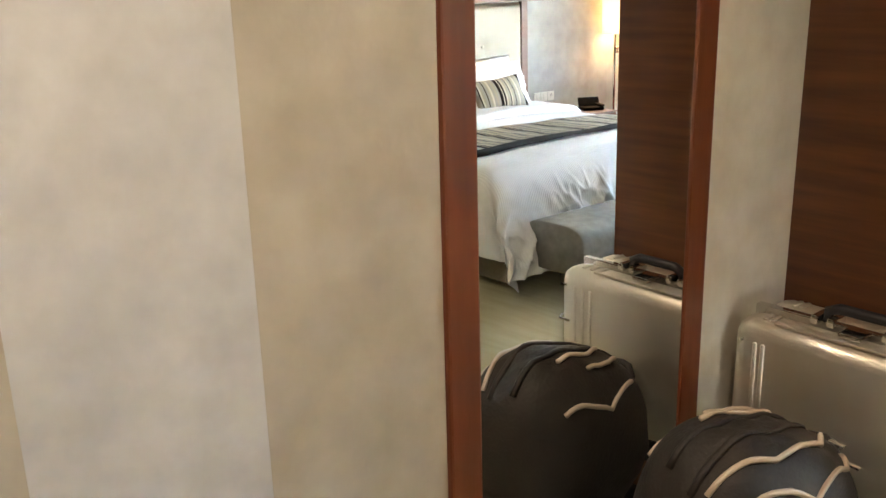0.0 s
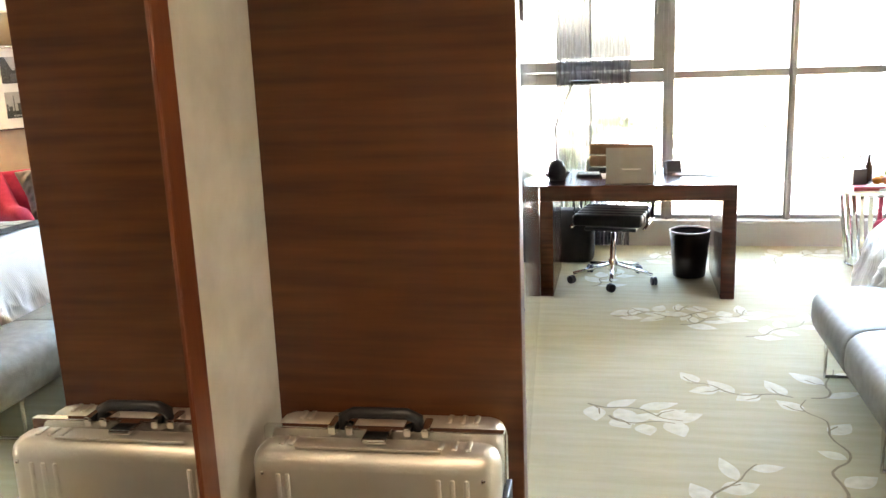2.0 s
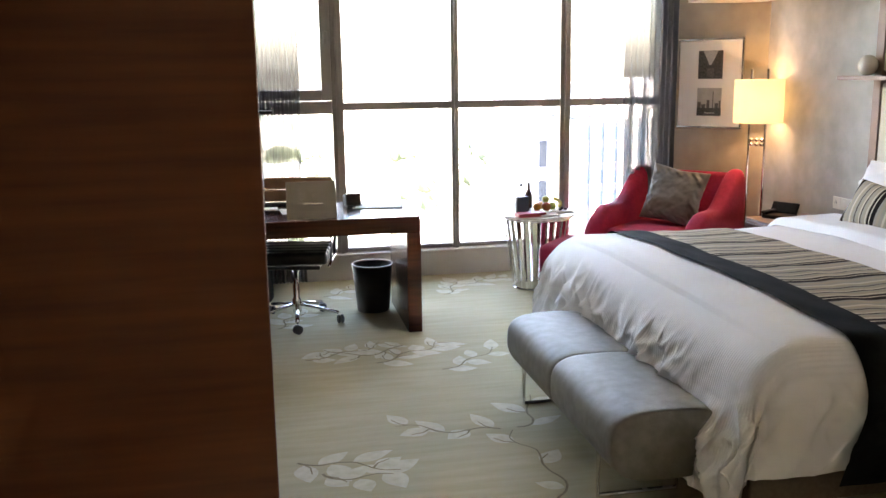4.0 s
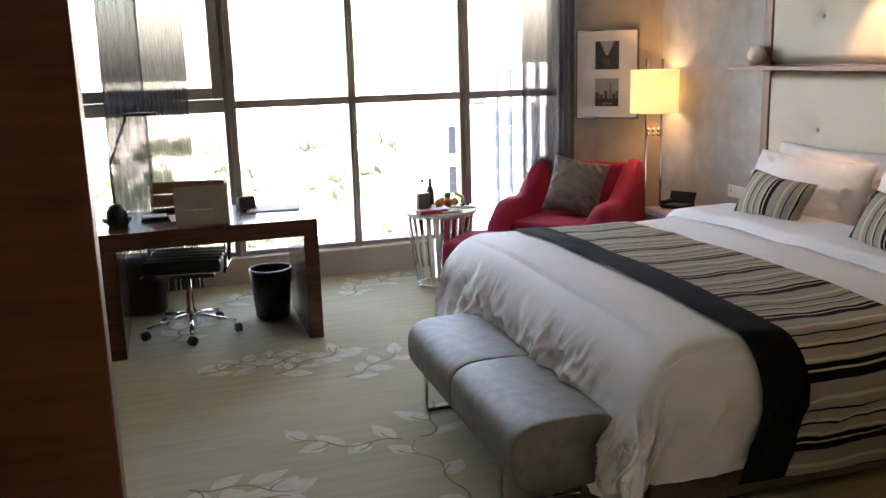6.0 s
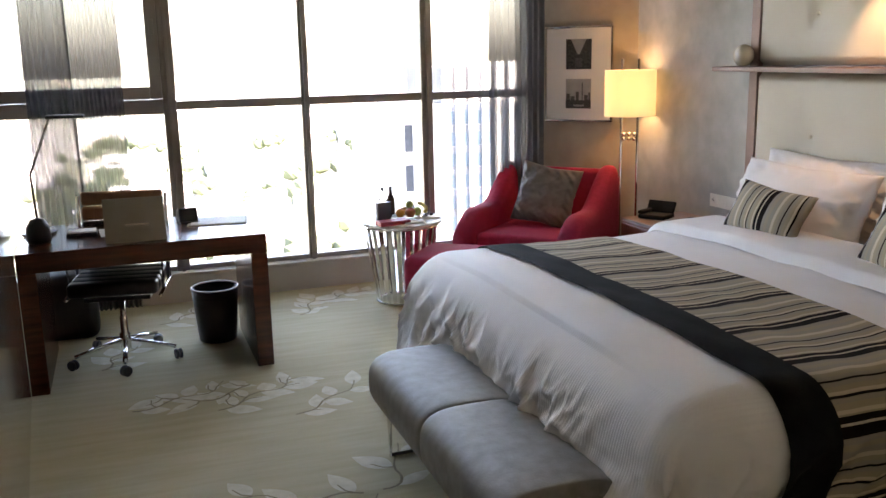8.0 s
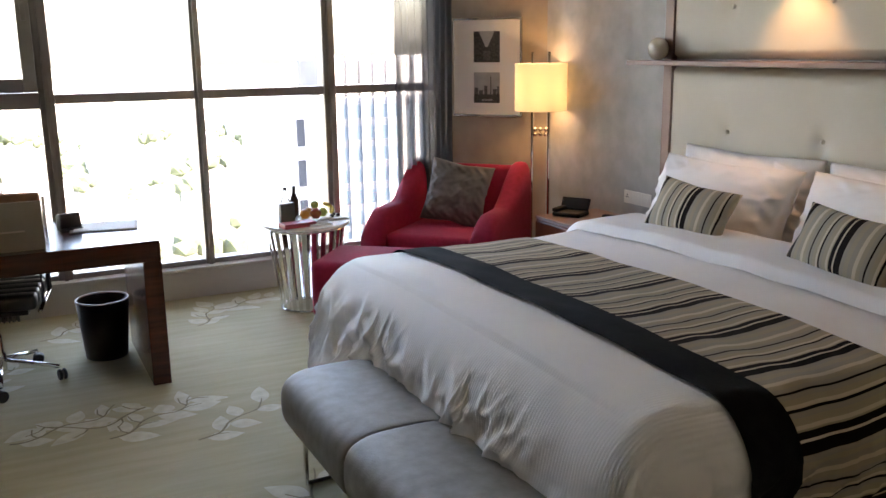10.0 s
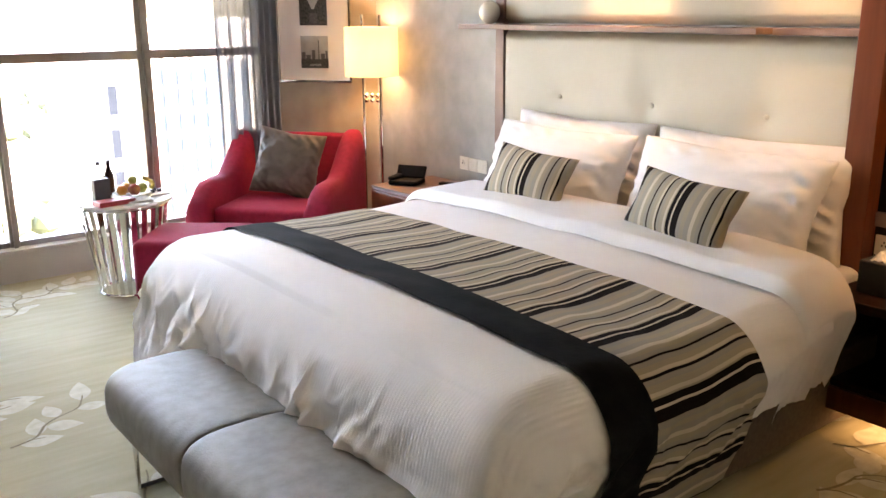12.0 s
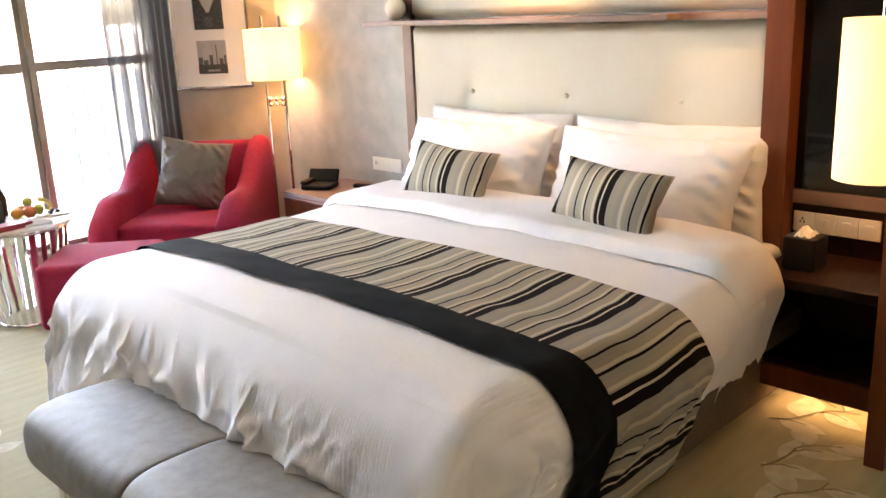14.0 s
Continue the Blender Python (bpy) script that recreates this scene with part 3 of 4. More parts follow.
# ---- drum side table ----
def make_side_table():
    t = thing("side_table", pose(-2.09, -0.66, 0), "round side table of polished steel slats with pale top", "side table")
    bm = bmesh.new()
    lathe(bm, [(0.0, 0.565), (0.285, 0.565), (0.29, 0.57), (0.29, 0.58), (0.285, 0.585), (0.0, 0.585)], 48)
    part("top", bm, M_white, t, "white stone top", smooth=False)
    n = 26
    for k in range(n):
        a = 2 * math.pi * k / n
        bm = bmesh.new()
        m = Matrix.Rotation(a, 4, "Z")
        vs = [bm.verts.new(m @ Vector(p)) for p in ((0.26, -0.016, 0.564), (0.265, -0.016, 0.564), (0.265, 0.016, 0.564), (0.26, 0.016, 0.564), (0.175, -0.012, 0.0), (0.18, -0.012, 0.0), (0.18, 0.012, 0.0), (0.175, 0.012, 0.0))]
        for f in ((0, 1, 2, 3), (7, 6, 5, 4), (0, 4, 5, 1), (1, 5, 6, 2), (2, 6, 7, 3), (3, 7, 4, 0)):
            bm.faces.new([vs[i] for i in f])
        part("slat", bm, M_chrome, t)
    for r, z in ((0.262, 0.55), (0.182, 0.012)):
        bm = bmesh.new()
        tube(bm, [(r * math.cos(a * math.pi / 24), r * math.sin(a * math.pi / 24), z) for a in range(48)], 0.008, 6, True)
        part("ring", bm, M_chrome, t)


make_side_table()


# ---- floor lamp ----
def make_floor_lamp():
    t = thing("floor_lamp", pose(-0.34, -0.78, 0, 0, 0, -48), "chrome two-post floor lamp with a lit cream drum shade", "floor lamp")
    bm = bmesh.new()
    box(bm, -0.14, 0.14, -0.12, 0.12, 0, 0.02, 0.004)
    part("base", bm, M_chrome, t)
    bm = bmesh.new()
    tube(bm, [(-0.062, 0, 0.02), (-0.062, 0, 1.645), (0.062, 0, 1.645), (0.062, 0, 0.02)], 0.010, 8)
    part("post_frame", bm, M_chrome, t)
    bm = bmesh.new()
    for z in (1.065, 1.10):
        for x in (-0.04, 0, 0.04):
            bmesh.ops.create_uvsphere(bm, u_segments=10, v_segments=8, radius=0.017, matrix=Matrix.Translation((x, 0, z)))
    part("bead_joint", bm, M_chrome, t, smooth=True)
    bm = bmesh.new()
    lathe(bm, [(0.185, 1.235), (0.185, 1.565)], 48)
    lathe(bm, [(0.181, 1.565), (0.181, 1.235)], 48)
    part("shade", bm, M_shade, t, "lit cream fabric shade", smooth=True)


make_floor_lamp()
# ---- picture ----
def make_picture():
    c = Vector((-0.456, -0.199, 1.53)) + n_out * 0.02
    t = thing("picture", Matrix.Translation(c) @ Matrix.Rotation(math.atan2(-0.768, 0.641), 4, "Z"), "silver-framed picture with two small city photographs", "picture")
    w, h = 0.565, 0.735
    for a in ((-w / 2, w / 2, -h / 2, -h / 2 + 0.016), (-w / 2, w / 2, h / 2 - 0.016, h / 2)):
        part("frame_rail", boxm(a[0], a[1], -0.025, 0.0, a[2], a[3], bevel=0.002), M_chrome, t)
    for a in ((-w / 2, -w / 2 + 0.016), (w / 2 - 0.016, w / 2)):
        part("frame_side", boxm(a[0], a[1], -0.024, 0.0, -h / 2 + 0.016, h / 2 - 0.016, bevel=0.002), M_chrome, t)
    part("mat_board", boxm(-w / 2 + 0.016, w / 2 - 0.016, -0.012, 0.0, -h / 2 + 0.016, h / 2 - 0.016), M_paper, t, "white mat board")
    for z in (0.155, -0.15):
        ph = part("photograph", boxm(-0.105, 0.105, -0.016, -0.0125, z - 0.115, z + 0.115), M_photo if z < 0 else M_photod, t, "small black and white city photograph")
        f = lambda a, b, c, d, m_: part("print_patch", boxm(a, b, -0.0175, -0.0162, z + c, z + d), m_, ph)
        if z > 0:
            for i in range(8):
                f(-0.012 - 0.007 * i, 0.012 + 0.007 * i, 0.0 + 0.0143 * i, 0.0141 + 0.0143 * i, M_photo)
            f(-0.03, 0.03, -0.10, -0.03, M_photog)
        else:
            f(-0.105, 0.105, -0.115, -0.05, M_photod)
            for a, b, d in ((-0.10, -0.07, 0.0), (-0.065, -0.03, -0.02), (-0.02, 0.005, 0.015), (0.03, 0.037, 0.085), (0.05, 0.08, -0.01), (0.085, 0.10, 0.01)):
                f(a, b, -0.05, d, M_photog)
            f(-0.04, 0.05, -0.10, -0.085, M_photo)


M_photo = mat("photo_print", (0.30, 0.30, 0.30), 0.4, 0, (0.38, 0.38, 0.38), 14)
M_photod = mat("photo_print_dark", (0.012, 0.012, 0.012), 0.4, 0, (0.07, 0.07, 0.07), 60)
M_photog = mat("photo_print_grey", (0.04, 0.04, 0.04), 0.4, 0, (0.10, 0.10, 0.10), 80)
make_picture()


# ---- outside: city far below ----
M_ground = mat("city_ground", (0.30, 0.28, 0.24), 0.9, 0, (0.12, 0.15, 0.08), 0.02)
struct(part("ground", boxm(-3000, 3000, 20, 4000, -61, -60), M_ground), "distant city ground")
M_leaf = mat("tree_foliage", (0.040, 0.055, 0.028), 0.9, 0, (0.07, 0.085, 0.05), 0.1)
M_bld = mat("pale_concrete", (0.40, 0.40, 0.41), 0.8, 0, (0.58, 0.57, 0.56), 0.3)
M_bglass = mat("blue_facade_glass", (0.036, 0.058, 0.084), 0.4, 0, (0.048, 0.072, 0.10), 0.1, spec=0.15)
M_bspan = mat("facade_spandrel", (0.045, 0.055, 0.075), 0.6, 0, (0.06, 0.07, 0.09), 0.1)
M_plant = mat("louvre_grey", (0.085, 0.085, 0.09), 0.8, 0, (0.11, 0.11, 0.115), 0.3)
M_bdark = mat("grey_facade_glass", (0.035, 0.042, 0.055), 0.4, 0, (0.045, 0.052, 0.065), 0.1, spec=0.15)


def building(name, label, x0, x1, y, z0, z1, floor_h, bay, fin, glassm, wallm):
    """A facade towards the room with floors, recessed glazing and upright fins."""
    t = thing(name, pose(x0, y, z0), label, "building")
    part("wall", boxm(0, x1 - x0, 0.6, 40, 0, z1 - z0), wallm, t)
    n = int((z1 - z0) / floor_h)
    W = x1 - x0
    for k in range(n):
        zt = z1 - z0 - k * floor_h
        part("glazing", boxm(0.1, W - 0.1, 0.3, 0.599, zt - floor_h * 0.98, zt - floor_h * 0.32), glassm, t)
        part("spandrel", boxm(0, W, 0.25, 0.599, zt - floor_h * 0.31, zt), M_bspan if fin else wallm, t)
    if fin:
        m = int(W / bay)
        for i in range(m + 1):
            part("fin", boxm(i * bay, i * bay + fin, -0.6, 0.24, 0, z1 - z0 + 0.4), wallm, t)
    return t


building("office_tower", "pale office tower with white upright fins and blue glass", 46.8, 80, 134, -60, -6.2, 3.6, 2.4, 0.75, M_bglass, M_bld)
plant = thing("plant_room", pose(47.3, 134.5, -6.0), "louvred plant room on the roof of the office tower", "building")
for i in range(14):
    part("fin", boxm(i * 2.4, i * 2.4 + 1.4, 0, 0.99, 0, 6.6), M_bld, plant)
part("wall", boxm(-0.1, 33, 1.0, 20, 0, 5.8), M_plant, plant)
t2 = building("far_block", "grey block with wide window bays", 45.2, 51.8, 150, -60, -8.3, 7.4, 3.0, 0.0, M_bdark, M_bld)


def far_trees():
    bm = bmesh.new()
    rng = random.Random(5)
    for k in range(420):
        a = radians(rng.uniform(-35, 45))
        d = rng.uniform(230, 700)
        x, y = -3.6 + d * math.sin(a), d * math.cos(a)
        if 36 < x < 90 and y > 120 and x / y > 0.24:
            continue
        r = rng.uniform(3, 6.5)
        for j in range(3):
            bmesh.ops.create_icosphere(bm, subdivisions=1, radius=r * rng.uniform(0.5, 0.9), matrix=Matrix.Translation((x + rng.uniform(-r, r), y + rng.uniform(-r, r), -60 + r * rng.uniform(0.7, 1.3))) @ Matrix.Rotation(rng.uniform(0, 3), 4, "Z") @ Matrix.Diagonal((1.2, 1, rng.uniform(0.7, 1.1), 1)))
    tagged(part("distant_trees", bm, M_leaf, None, smooth=False), "green tree crowns far below the window", "trees", "", "stuff")


def far_houses():
    bm = bmesh.new()
    rng = random.Random(9)
    for k in range(260):
        a = radians(rng.uniform(-35, 40))
        d = rng.uniform(250, 1500)
        x, y = -3.6 + d * math.sin(a), d * math.cos(a)
        if x > 30 and y < 220:
            continue
        w, l, h = rng.uniform(8, 30), rng.uniform(8, 22), rng.uniform(5, 14) * (1 + d / 1500)
        box(bm, x, x + w, y, y + l, -60, -60 + h)
    tagged(part("distant_houses", bm, M_bld), "low pale houses far below the window", "houses", "", "stuff")


far_trees()
far_houses()


# ---- curtains ----
def curtain(name, x0, x1, y, z0, z1, folds, depth, material, label, seed=0):
    bm = bmesh.new()
    nu = folds * 10
    def f(u, v):
        x = x0 + (x1 - x0) * u
        z = z0 + (z1 - z0) * v
        w = depth * (0.6 + 0.5 * noise.noise(Vector((u * folds * 0.7, seed, 0))))
        return (x + 0.012 * noise.noise(Vector((u * folds, v * 2, seed))), y + w * math.sin(2 * math.pi * folds * u + 2.0 * noise.noise(Vector((u * 3, v * 1.2, seed)))), z)
    grid(bm, f, nu, 24)
    ob = part(name, bm, material, None, smooth=True)
    return tagged(ob, label, "curtain")


curtain("sheer_curtain", -4.16, -3.84, -0.17, 0.03, 2.68, 11, 0.045, M_sheer, "thin grey sheer curtain hanging before the window", 1)
curtain("drape", -4.42, -4.14, -0.28, 0.03, 2.68, 6, 0.045, M_drape, "grey-blue drape gathered beside the window", 2)
curtain("sheer_curtain", -1.20, -0.98, -0.17, 0.22, 2.68, 4, 0.03, M_sheer, "narrow grey sheer curtain gathered at the window edge", 3)
curtain("drape", -1.0, -0.76, -0.21, 0.22, 2.68, 5, 0.04, M_drape, "grey-blue drape gathered beside the angled wall", 4)


# ---- tv unit on the left ----
def make_tv_unit():
    t = thing("tv_cabinet", pose(-4.150, -5.497, 0, 0, 0, 4), "glossy lacquered cabinet with drawers below a wall television", "cabinet")
    part("body", boxm(-0.60, -0.021, 0, 0.69, 0.04, 0.86, bevel=0.003), M_gloss, t)
    part("plinth", boxm(-0.58, -0.05, 0.01, 0.68, 0, 0.039), M_desk, t)
    z = 0.05
    for h in (0.20, 0.20, 0.10):
        part("drawer_front", boxm(-0.02, 0, 0.003, 0.687, z, z + h - 0.006, bevel=0.002), M_gloss, t)
        z += h
    part("flap", boxm(-0.02, 0, 0.003, 0.687, 0.60, 0.855, bevel=0.002), M_gloss, t)
    part("back_panel", boxm(-0.60, -0.06, 0, 0.69, 0.861, 1.74, bevel=0.003), M_wood, t)
    part("side_panel", boxm(-0.06, -0.022, 0.70, 3.78, 0.0, 1.76, bevel=0.002), M_gloss, t, "tall gloss lacquer panelling")


make_tv_unit()


def make_tv():
    t = thing("television", pose(-4.140, -5.490, 0.88, 0, 0, 4), "large flat television reflecting the window, above the cabinet", "television")
    part("casing", boxm(-0.058, -0.012, 0, 0.68, 0, 0.83, bevel=0.004), M_black, t)
    part("screen", boxm(-0.0119, -0.008, 0.012, 0.668, 0.012, 0.818), M_tv, t)


make_tv()


# ---- suitcase ----
def make_suitcase():
    t = thing("suitcase", pose(-4.42, -5.74, 0.352, 0, 0, 2), "brushed aluminium suitcase standing on a low luggage rack", "suitcase")
    W, D, H0, H1 = 0.545, 0.25, 0.02, 0.49
    # two shells, front (-y) and back
    for nm, y0, y1 in (("front_shell", -D / 2, -0.012), ("back_shell", 0.012, D / 2)):
        bm = bmesh.new()
        box(bm, -W / 2, W / 2, y0, y1, H0, H1, 0.042, 5)
        # pressed ribs
        s = -1 if y0 < 0 else 1
        ye = y0 if y0 < 0 else y1
        for x in (-0.205, -0.185, 0.145, 0.175, 0.205):
            box(bm, x - 0.006, x + 0.006, ye - 0.004, ye + 0.004, H0 + 0.05, H1 - 0.05, 0.003, 1)
        for x in (-0.205, -0.185, 0.145, 0.175, 0.205):
            box(bm, x - 0.006, x + 0.006, y0 + 0.035, y1 - 0.035, H1 - 0.002, H1 + 0.004, 0.002, 1)
        part(nm, bm, M_alu, t, "brushed aluminium shell", smooth=True)
    part("frame_band", boxm(-W / 2 - 0.003, W / 2 + 0.003, -0.0115, 0.0115, H0 - 0.003, H1 + 0.006, bevel=0.003), M_chrome, t)
    part("front_bead", boxm(-0.17, 0.15, -D / 2 + 0.018, -D / 2 + 0.026, H1 - 0.001, H1 + 0.006, bevel=0.002), M_alu, t)
    h = part("handle", (lambda bm: (tube(bm, [(-0.085, -0.01, H1 + 0.008), (-0.085, -0.01, H1 + 0.034), (-0.06, -0.01, H1 + 0.045), (0.06, -0.01, H1 + 0.045), (0.085, -0.01, H1 + 0.034), (0.085, -0.01, H1 + 0.008)], 0.014, 8), bm)[1])(bmesh.new()), M_black, t, "black grip handle", smooth=True)
    for x in (-0.085, 0.085):
        for dx in (-0.02, 0.02):
            part("handle_bracket", boxm(x + dx - 0.009, x + dx + 0.009, -0.045, 0.02, H1 + 0.004, H1 + 0.026, bevel=0.004), M_chrome, h)
    part("lock", boxm(-0.028, 0.028, -0.085, -0.02, H1 + 0.004, H1 + 0.016, bevel=0.004), M_chrome, t, "steel lock plate")
    for z in (0.32, 0.10):
        part("latch", boxm(W / 2 - 0.002, W / 2 + 0.014, -0.06, 0.03, z, z + 0.05, bevel=0.004), M_black, t, "black side latch")
        bm = bmesh.new()
        tube(bm, [(W / 2 - 0.05, -D / 2 - 0.003, z + 0.01), (W / 2 - 0.01, -D / 2 - 0.003, z + 0.01), (W / 2 + 0.003, -D / 2 + 0.02, z + 0.01), (W / 2 + 0.006, -0.02, z + 0.01)], 0.004, 6)
        part("corner_clip", bm, M_chrome, t)
    for x in (-W / 2 + 0.02, W / 2 - 0.02):
        for z in (H1 - 0.05, H0 + 0.05):
            bm = bmesh.new()
            bmesh.ops.create_uvsphere(bm, u_segments=8, v_segments=6, radius=0.005, matrix=Matrix.Translation((x * 0.95, -D / 2 - 0.001, z)))
            part("rivet", bm, M_chrome, t)
    for x in (-0.19, 0.19):
        for y in (-0.08, 0.08):
            part("foot", boxm(x - 0.025, x + 0.025, y - 0.015, y + 0.015, 0, 0.03, bevel=0.004), M_black, t)


make_suitcase()


# ---- backpack ----
def make_backpack():
    t = thing("backpack", pose(-4.43, -6.17, 0.335, 0, 0, 86) @ Matrix.Scale(1.08, 4), "black nylon backpack with beige piping on the luggage rack", "backpack")
    def top(x, y):
        ex, ey = abs(x) / 0.25, abs(y) / 0.175
        q = min(1.0, (ex ** 2.6 + ey ** 2.6) ** (1 / 2.6))
        h = math.sqrt(max(0.0, 1 - q ** 3.0))
        return 0.13 + (0.26 - 0.20 * x) * h * 0.98 + (0.012 * noise.noise(Vector((x * 14, y * 14, 1))) + 0.007 * max(0.0, 1 - 3 * abs(noise.noise(Vector((x * 6, y * 9, 4)))))) * h
    def ring(a, k):
        c, s_ = math.cos(a), math.sin(a)
        e = (abs(c) ** 2.6 + abs(s_) ** 2.6) ** (-1 / 2.6)
        return 0.25 * c * e * k, 0.175 * s_ * e * k
    bm = bmesh.new()
    def shell(u, v):
        a = 2 * math.pi * u
        if v < 0.4:
            w = v / 0.4
            x, y = ring(a, 0.80 + 0.20 * math.sin(w * math.pi / 2))
            n_ = 0.010 * noise.noise(Vector((a * 2.2, w * 4, 5)))
            return (x * (1 + n_ * 3), y * (1 + n_ * 3), 0.13 * w)
        x, y = ring(a, max(0.001, 1 - (v - 0.4) / 0.6))
        return (x, y, top(x, y) + 0.006 * math.sin(a * 9 + v * 20) * (1 - v))
    grid(bm, shell, 72, 44, wrap_u=True)
    part("body", bm, M_nylon, t, smooth=True)
    def line(pts, lift=0.004):
        out = []
        for i in range(len(pts) - 1):
            for k in range(8):
                f = k / 8
                x, y = pts[i][0] * (1 - f) + pts[i + 1][0] * f, pts[i][1] * (1 - f) + pts[i + 1][1] * f
                out.append((x, y, top(x, y) + lift))
        return out
    for pts in ([(-0.20, -0.06), (-0.06, -0.10), (0.10, -0.085), (0.20, -0.02)], [(-0.17, -0.115), (0.0, -0.15), (0.15, -0.115), (0.215, -0.05)], [(-0.08, 0.06), (0.03, 0.055), (0.11, 0.03)], [(-0.02, 0.10), (0.07, 0.095), (0.13, 0.07)], [(-0.14, 0.13), (0.0, 0.155), (0.14, 0.12)]):
        bm = bmesh.new()
        tube(bm, line(pts), 0.006, 6)
        part("piping", bm, M_reflcord, t, "beige reflective piping", smooth=True)
    for pts in ([(-0.21, -0.03), (0.0, -0.045), (0.21, 0.01)], [(-0.2, 0.03), (0.0, 0.02), (0.21, 0.04)]):
        bm = bmesh.new()
        tube(bm, line(pts, 0.001), 0.009, 6, flat=0.6)
        part("seam", bm, M_nylon, t, smooth=True)
    bm = bmesh.new()
    tube(bm, [(0.19, -0.045, 0.20), (0.235, -0.04, 0.25), (0.25, -0.02, 0.265), (0.255, 0.005, 0.268), (0.25, 0.03, 0.265), (0.235, 0.048, 0.25), (0.19, 0.055, 0.20)], 0.012, 8)
    part("grab_handle", bm, M_nylon, t, smooth=True)
    for y0 in (0.10, -0.10):
        bm = bmesh.new()
        s1 = 1 if y0 > 0 else -1
        tube(bm, [(0.20, y0, 0.10), (0.29, y0 * 1.3, 0.05), (0.25, s1 * 0.22, 0.02), (0.05, s1 * 0.235, 0.02), (-0.15, s1 * 0.19, 0.04)], 0.022, 8, flat=0.35)
        part("shoulder_strap", bm, M_nylon, t, smooth=True)
    for x, y in ((0.16, -0.07), (0.19, -0.09)):
        bm = bmesh.new()
        z = top(x, y)
        box(bm, x - 0.006, x + 0.006, y - 0.03, y + 0.005, z + 0.003, z + 0.009, 0.002)
        part("zip_pull", bm, M_chrome, t)
    bm = bmesh.new()
    z = top(0.21, -0.03)
    box(bm, 0.205, 0.225, -0.04, 0.02, z - 0.01, z + 0.012, 0.004)
    part("buckle", bm, M_reflcord, t, "tan leather tab")


make_backpack()


def make_rack():
    t = thing("luggage_rack", pose(-4.38, -6.14, 0, 0, 0, 1), "low chrome luggage rack with black straps under the bags", "luggage rack")
    for x in (-0.30, 0.30):
        bm = bmesh.new()
        tube(bm, [(x, -0.56, 0.330), (x, 0.53, 0.330)], 0.014, 10)
        part("rail", bm, M_chrome, t, smooth=True)
        for y in (-0.5, 0.5):
            bm = bmesh.new()
            tube(bm, [(x, y, 0.318), (x, y, 0.0)], 0.012, 8)
            part("leg", bm, M_chrome, t, smooth=True)
    for i in range(6):
        y = -0.5 + i * 0.2
        part("strap", boxm(-0.312, 0.312, y - 0.035, y + 0.035, 0.3455, 0.3505), M_nylon, t, "black webbing strap")


make_rack()


# ---- desk chair ----
def make_chair():
    t = thing("desk_chair", pose(-3.96, -1.235, 0, 0, 0, -10), "black leather swivel chair on a chrome star base, under the desk", "chair")
    for k in range(5):
        a = radians(-90 + 72 * k + 8)
        c, s = math.cos(a), math.sin(a)
        bm = bmesh.new()
        tube(bm, [(0.03 * c, 0.03 * s, 0.125), (0.16 * c, 0.16 * s, 0.10), (0.29 * c, 0.29 * s, 0.075)], 0.014, 8, flat=0.8)
        leg = part("base_arm", bm, M_chrome, t, smooth=True)
        bm = bmesh.new()
        m = Matrix.Translation((0.30 * c, 0.30 * s, 0.03)) @ Matrix.Rotation(a + 0.6, 4, "Z") @ Matrix.Rotation(math.pi / 2, 4, "Y")
        for off in (-0.018, 0.006):
            lathe(bm, [(0.0, off), (0.026, off), (0.030, off + 0.003), (0.030, off + 0.012), (0.026, off + 0.015), (0.0, off + 0.015)], 16)
        bmesh.ops.transform(bm, matrix=m, verts=bm.verts)
        part("castor", bm, M_black, leg, smooth=False)
    bm = bmesh.new()
    lathe(bm, [(0.0, 0.07), (0.03, 0.07), (0.032, 0.16), (0.022, 0.17), (0.022, 0.26), (0.016, 0.27), (0.016, 0.39), (0.0, 0.39)], 20)
    part("column", bm, M_chrome, t, smooth=True)
    part("mechanism", boxm(-0.18, 0.18, -0.12, 0.14, 0.385, 0.41, bevel=0.006), M_black, t)
    for i in range(5):
        y = -0.24 + i * 0.096
        part("seat_pad", boxm(-0.24, 0.24, y, y + 0.093, 0.44, 0.52, bevel=0.022, seg=3), M_blackl, t, "black leather seat roll", smooth=True)
    for x in (-0.25, 0.25):
        bm = bmesh.new()
        tube(bm, [(x, -0.22, 0.43), (x, 0.20, 0.44), (x, 0.27, 0.56), (x, 0.30, 0.93)], 0.011, 8)
        part("side_rail", bm, M_chrome, t, smooth=True)
        bm = bmesh.new()
        tube(bm, [(x, -0.08, 0.43), (x * 1.04, -0.12, 0.64), (x * 1.04, 0.10, 0.64), (x, 0.14, 0.43)], 0.010, 8)
        part("armrest", bm, M_black, t, smooth=True)
    for i in range(5):
        z = 0.53 + i * 0.085
        y = 0.24 + 0.012 * i
        part("back_pad", boxm(-0.235, 0.235, y, y + 0.045, z, z + 0.082, bevel=0.018, seg=3), M_blackl if i < 3 else M_tan, t, "leather back roll", smooth=True)


make_chair()


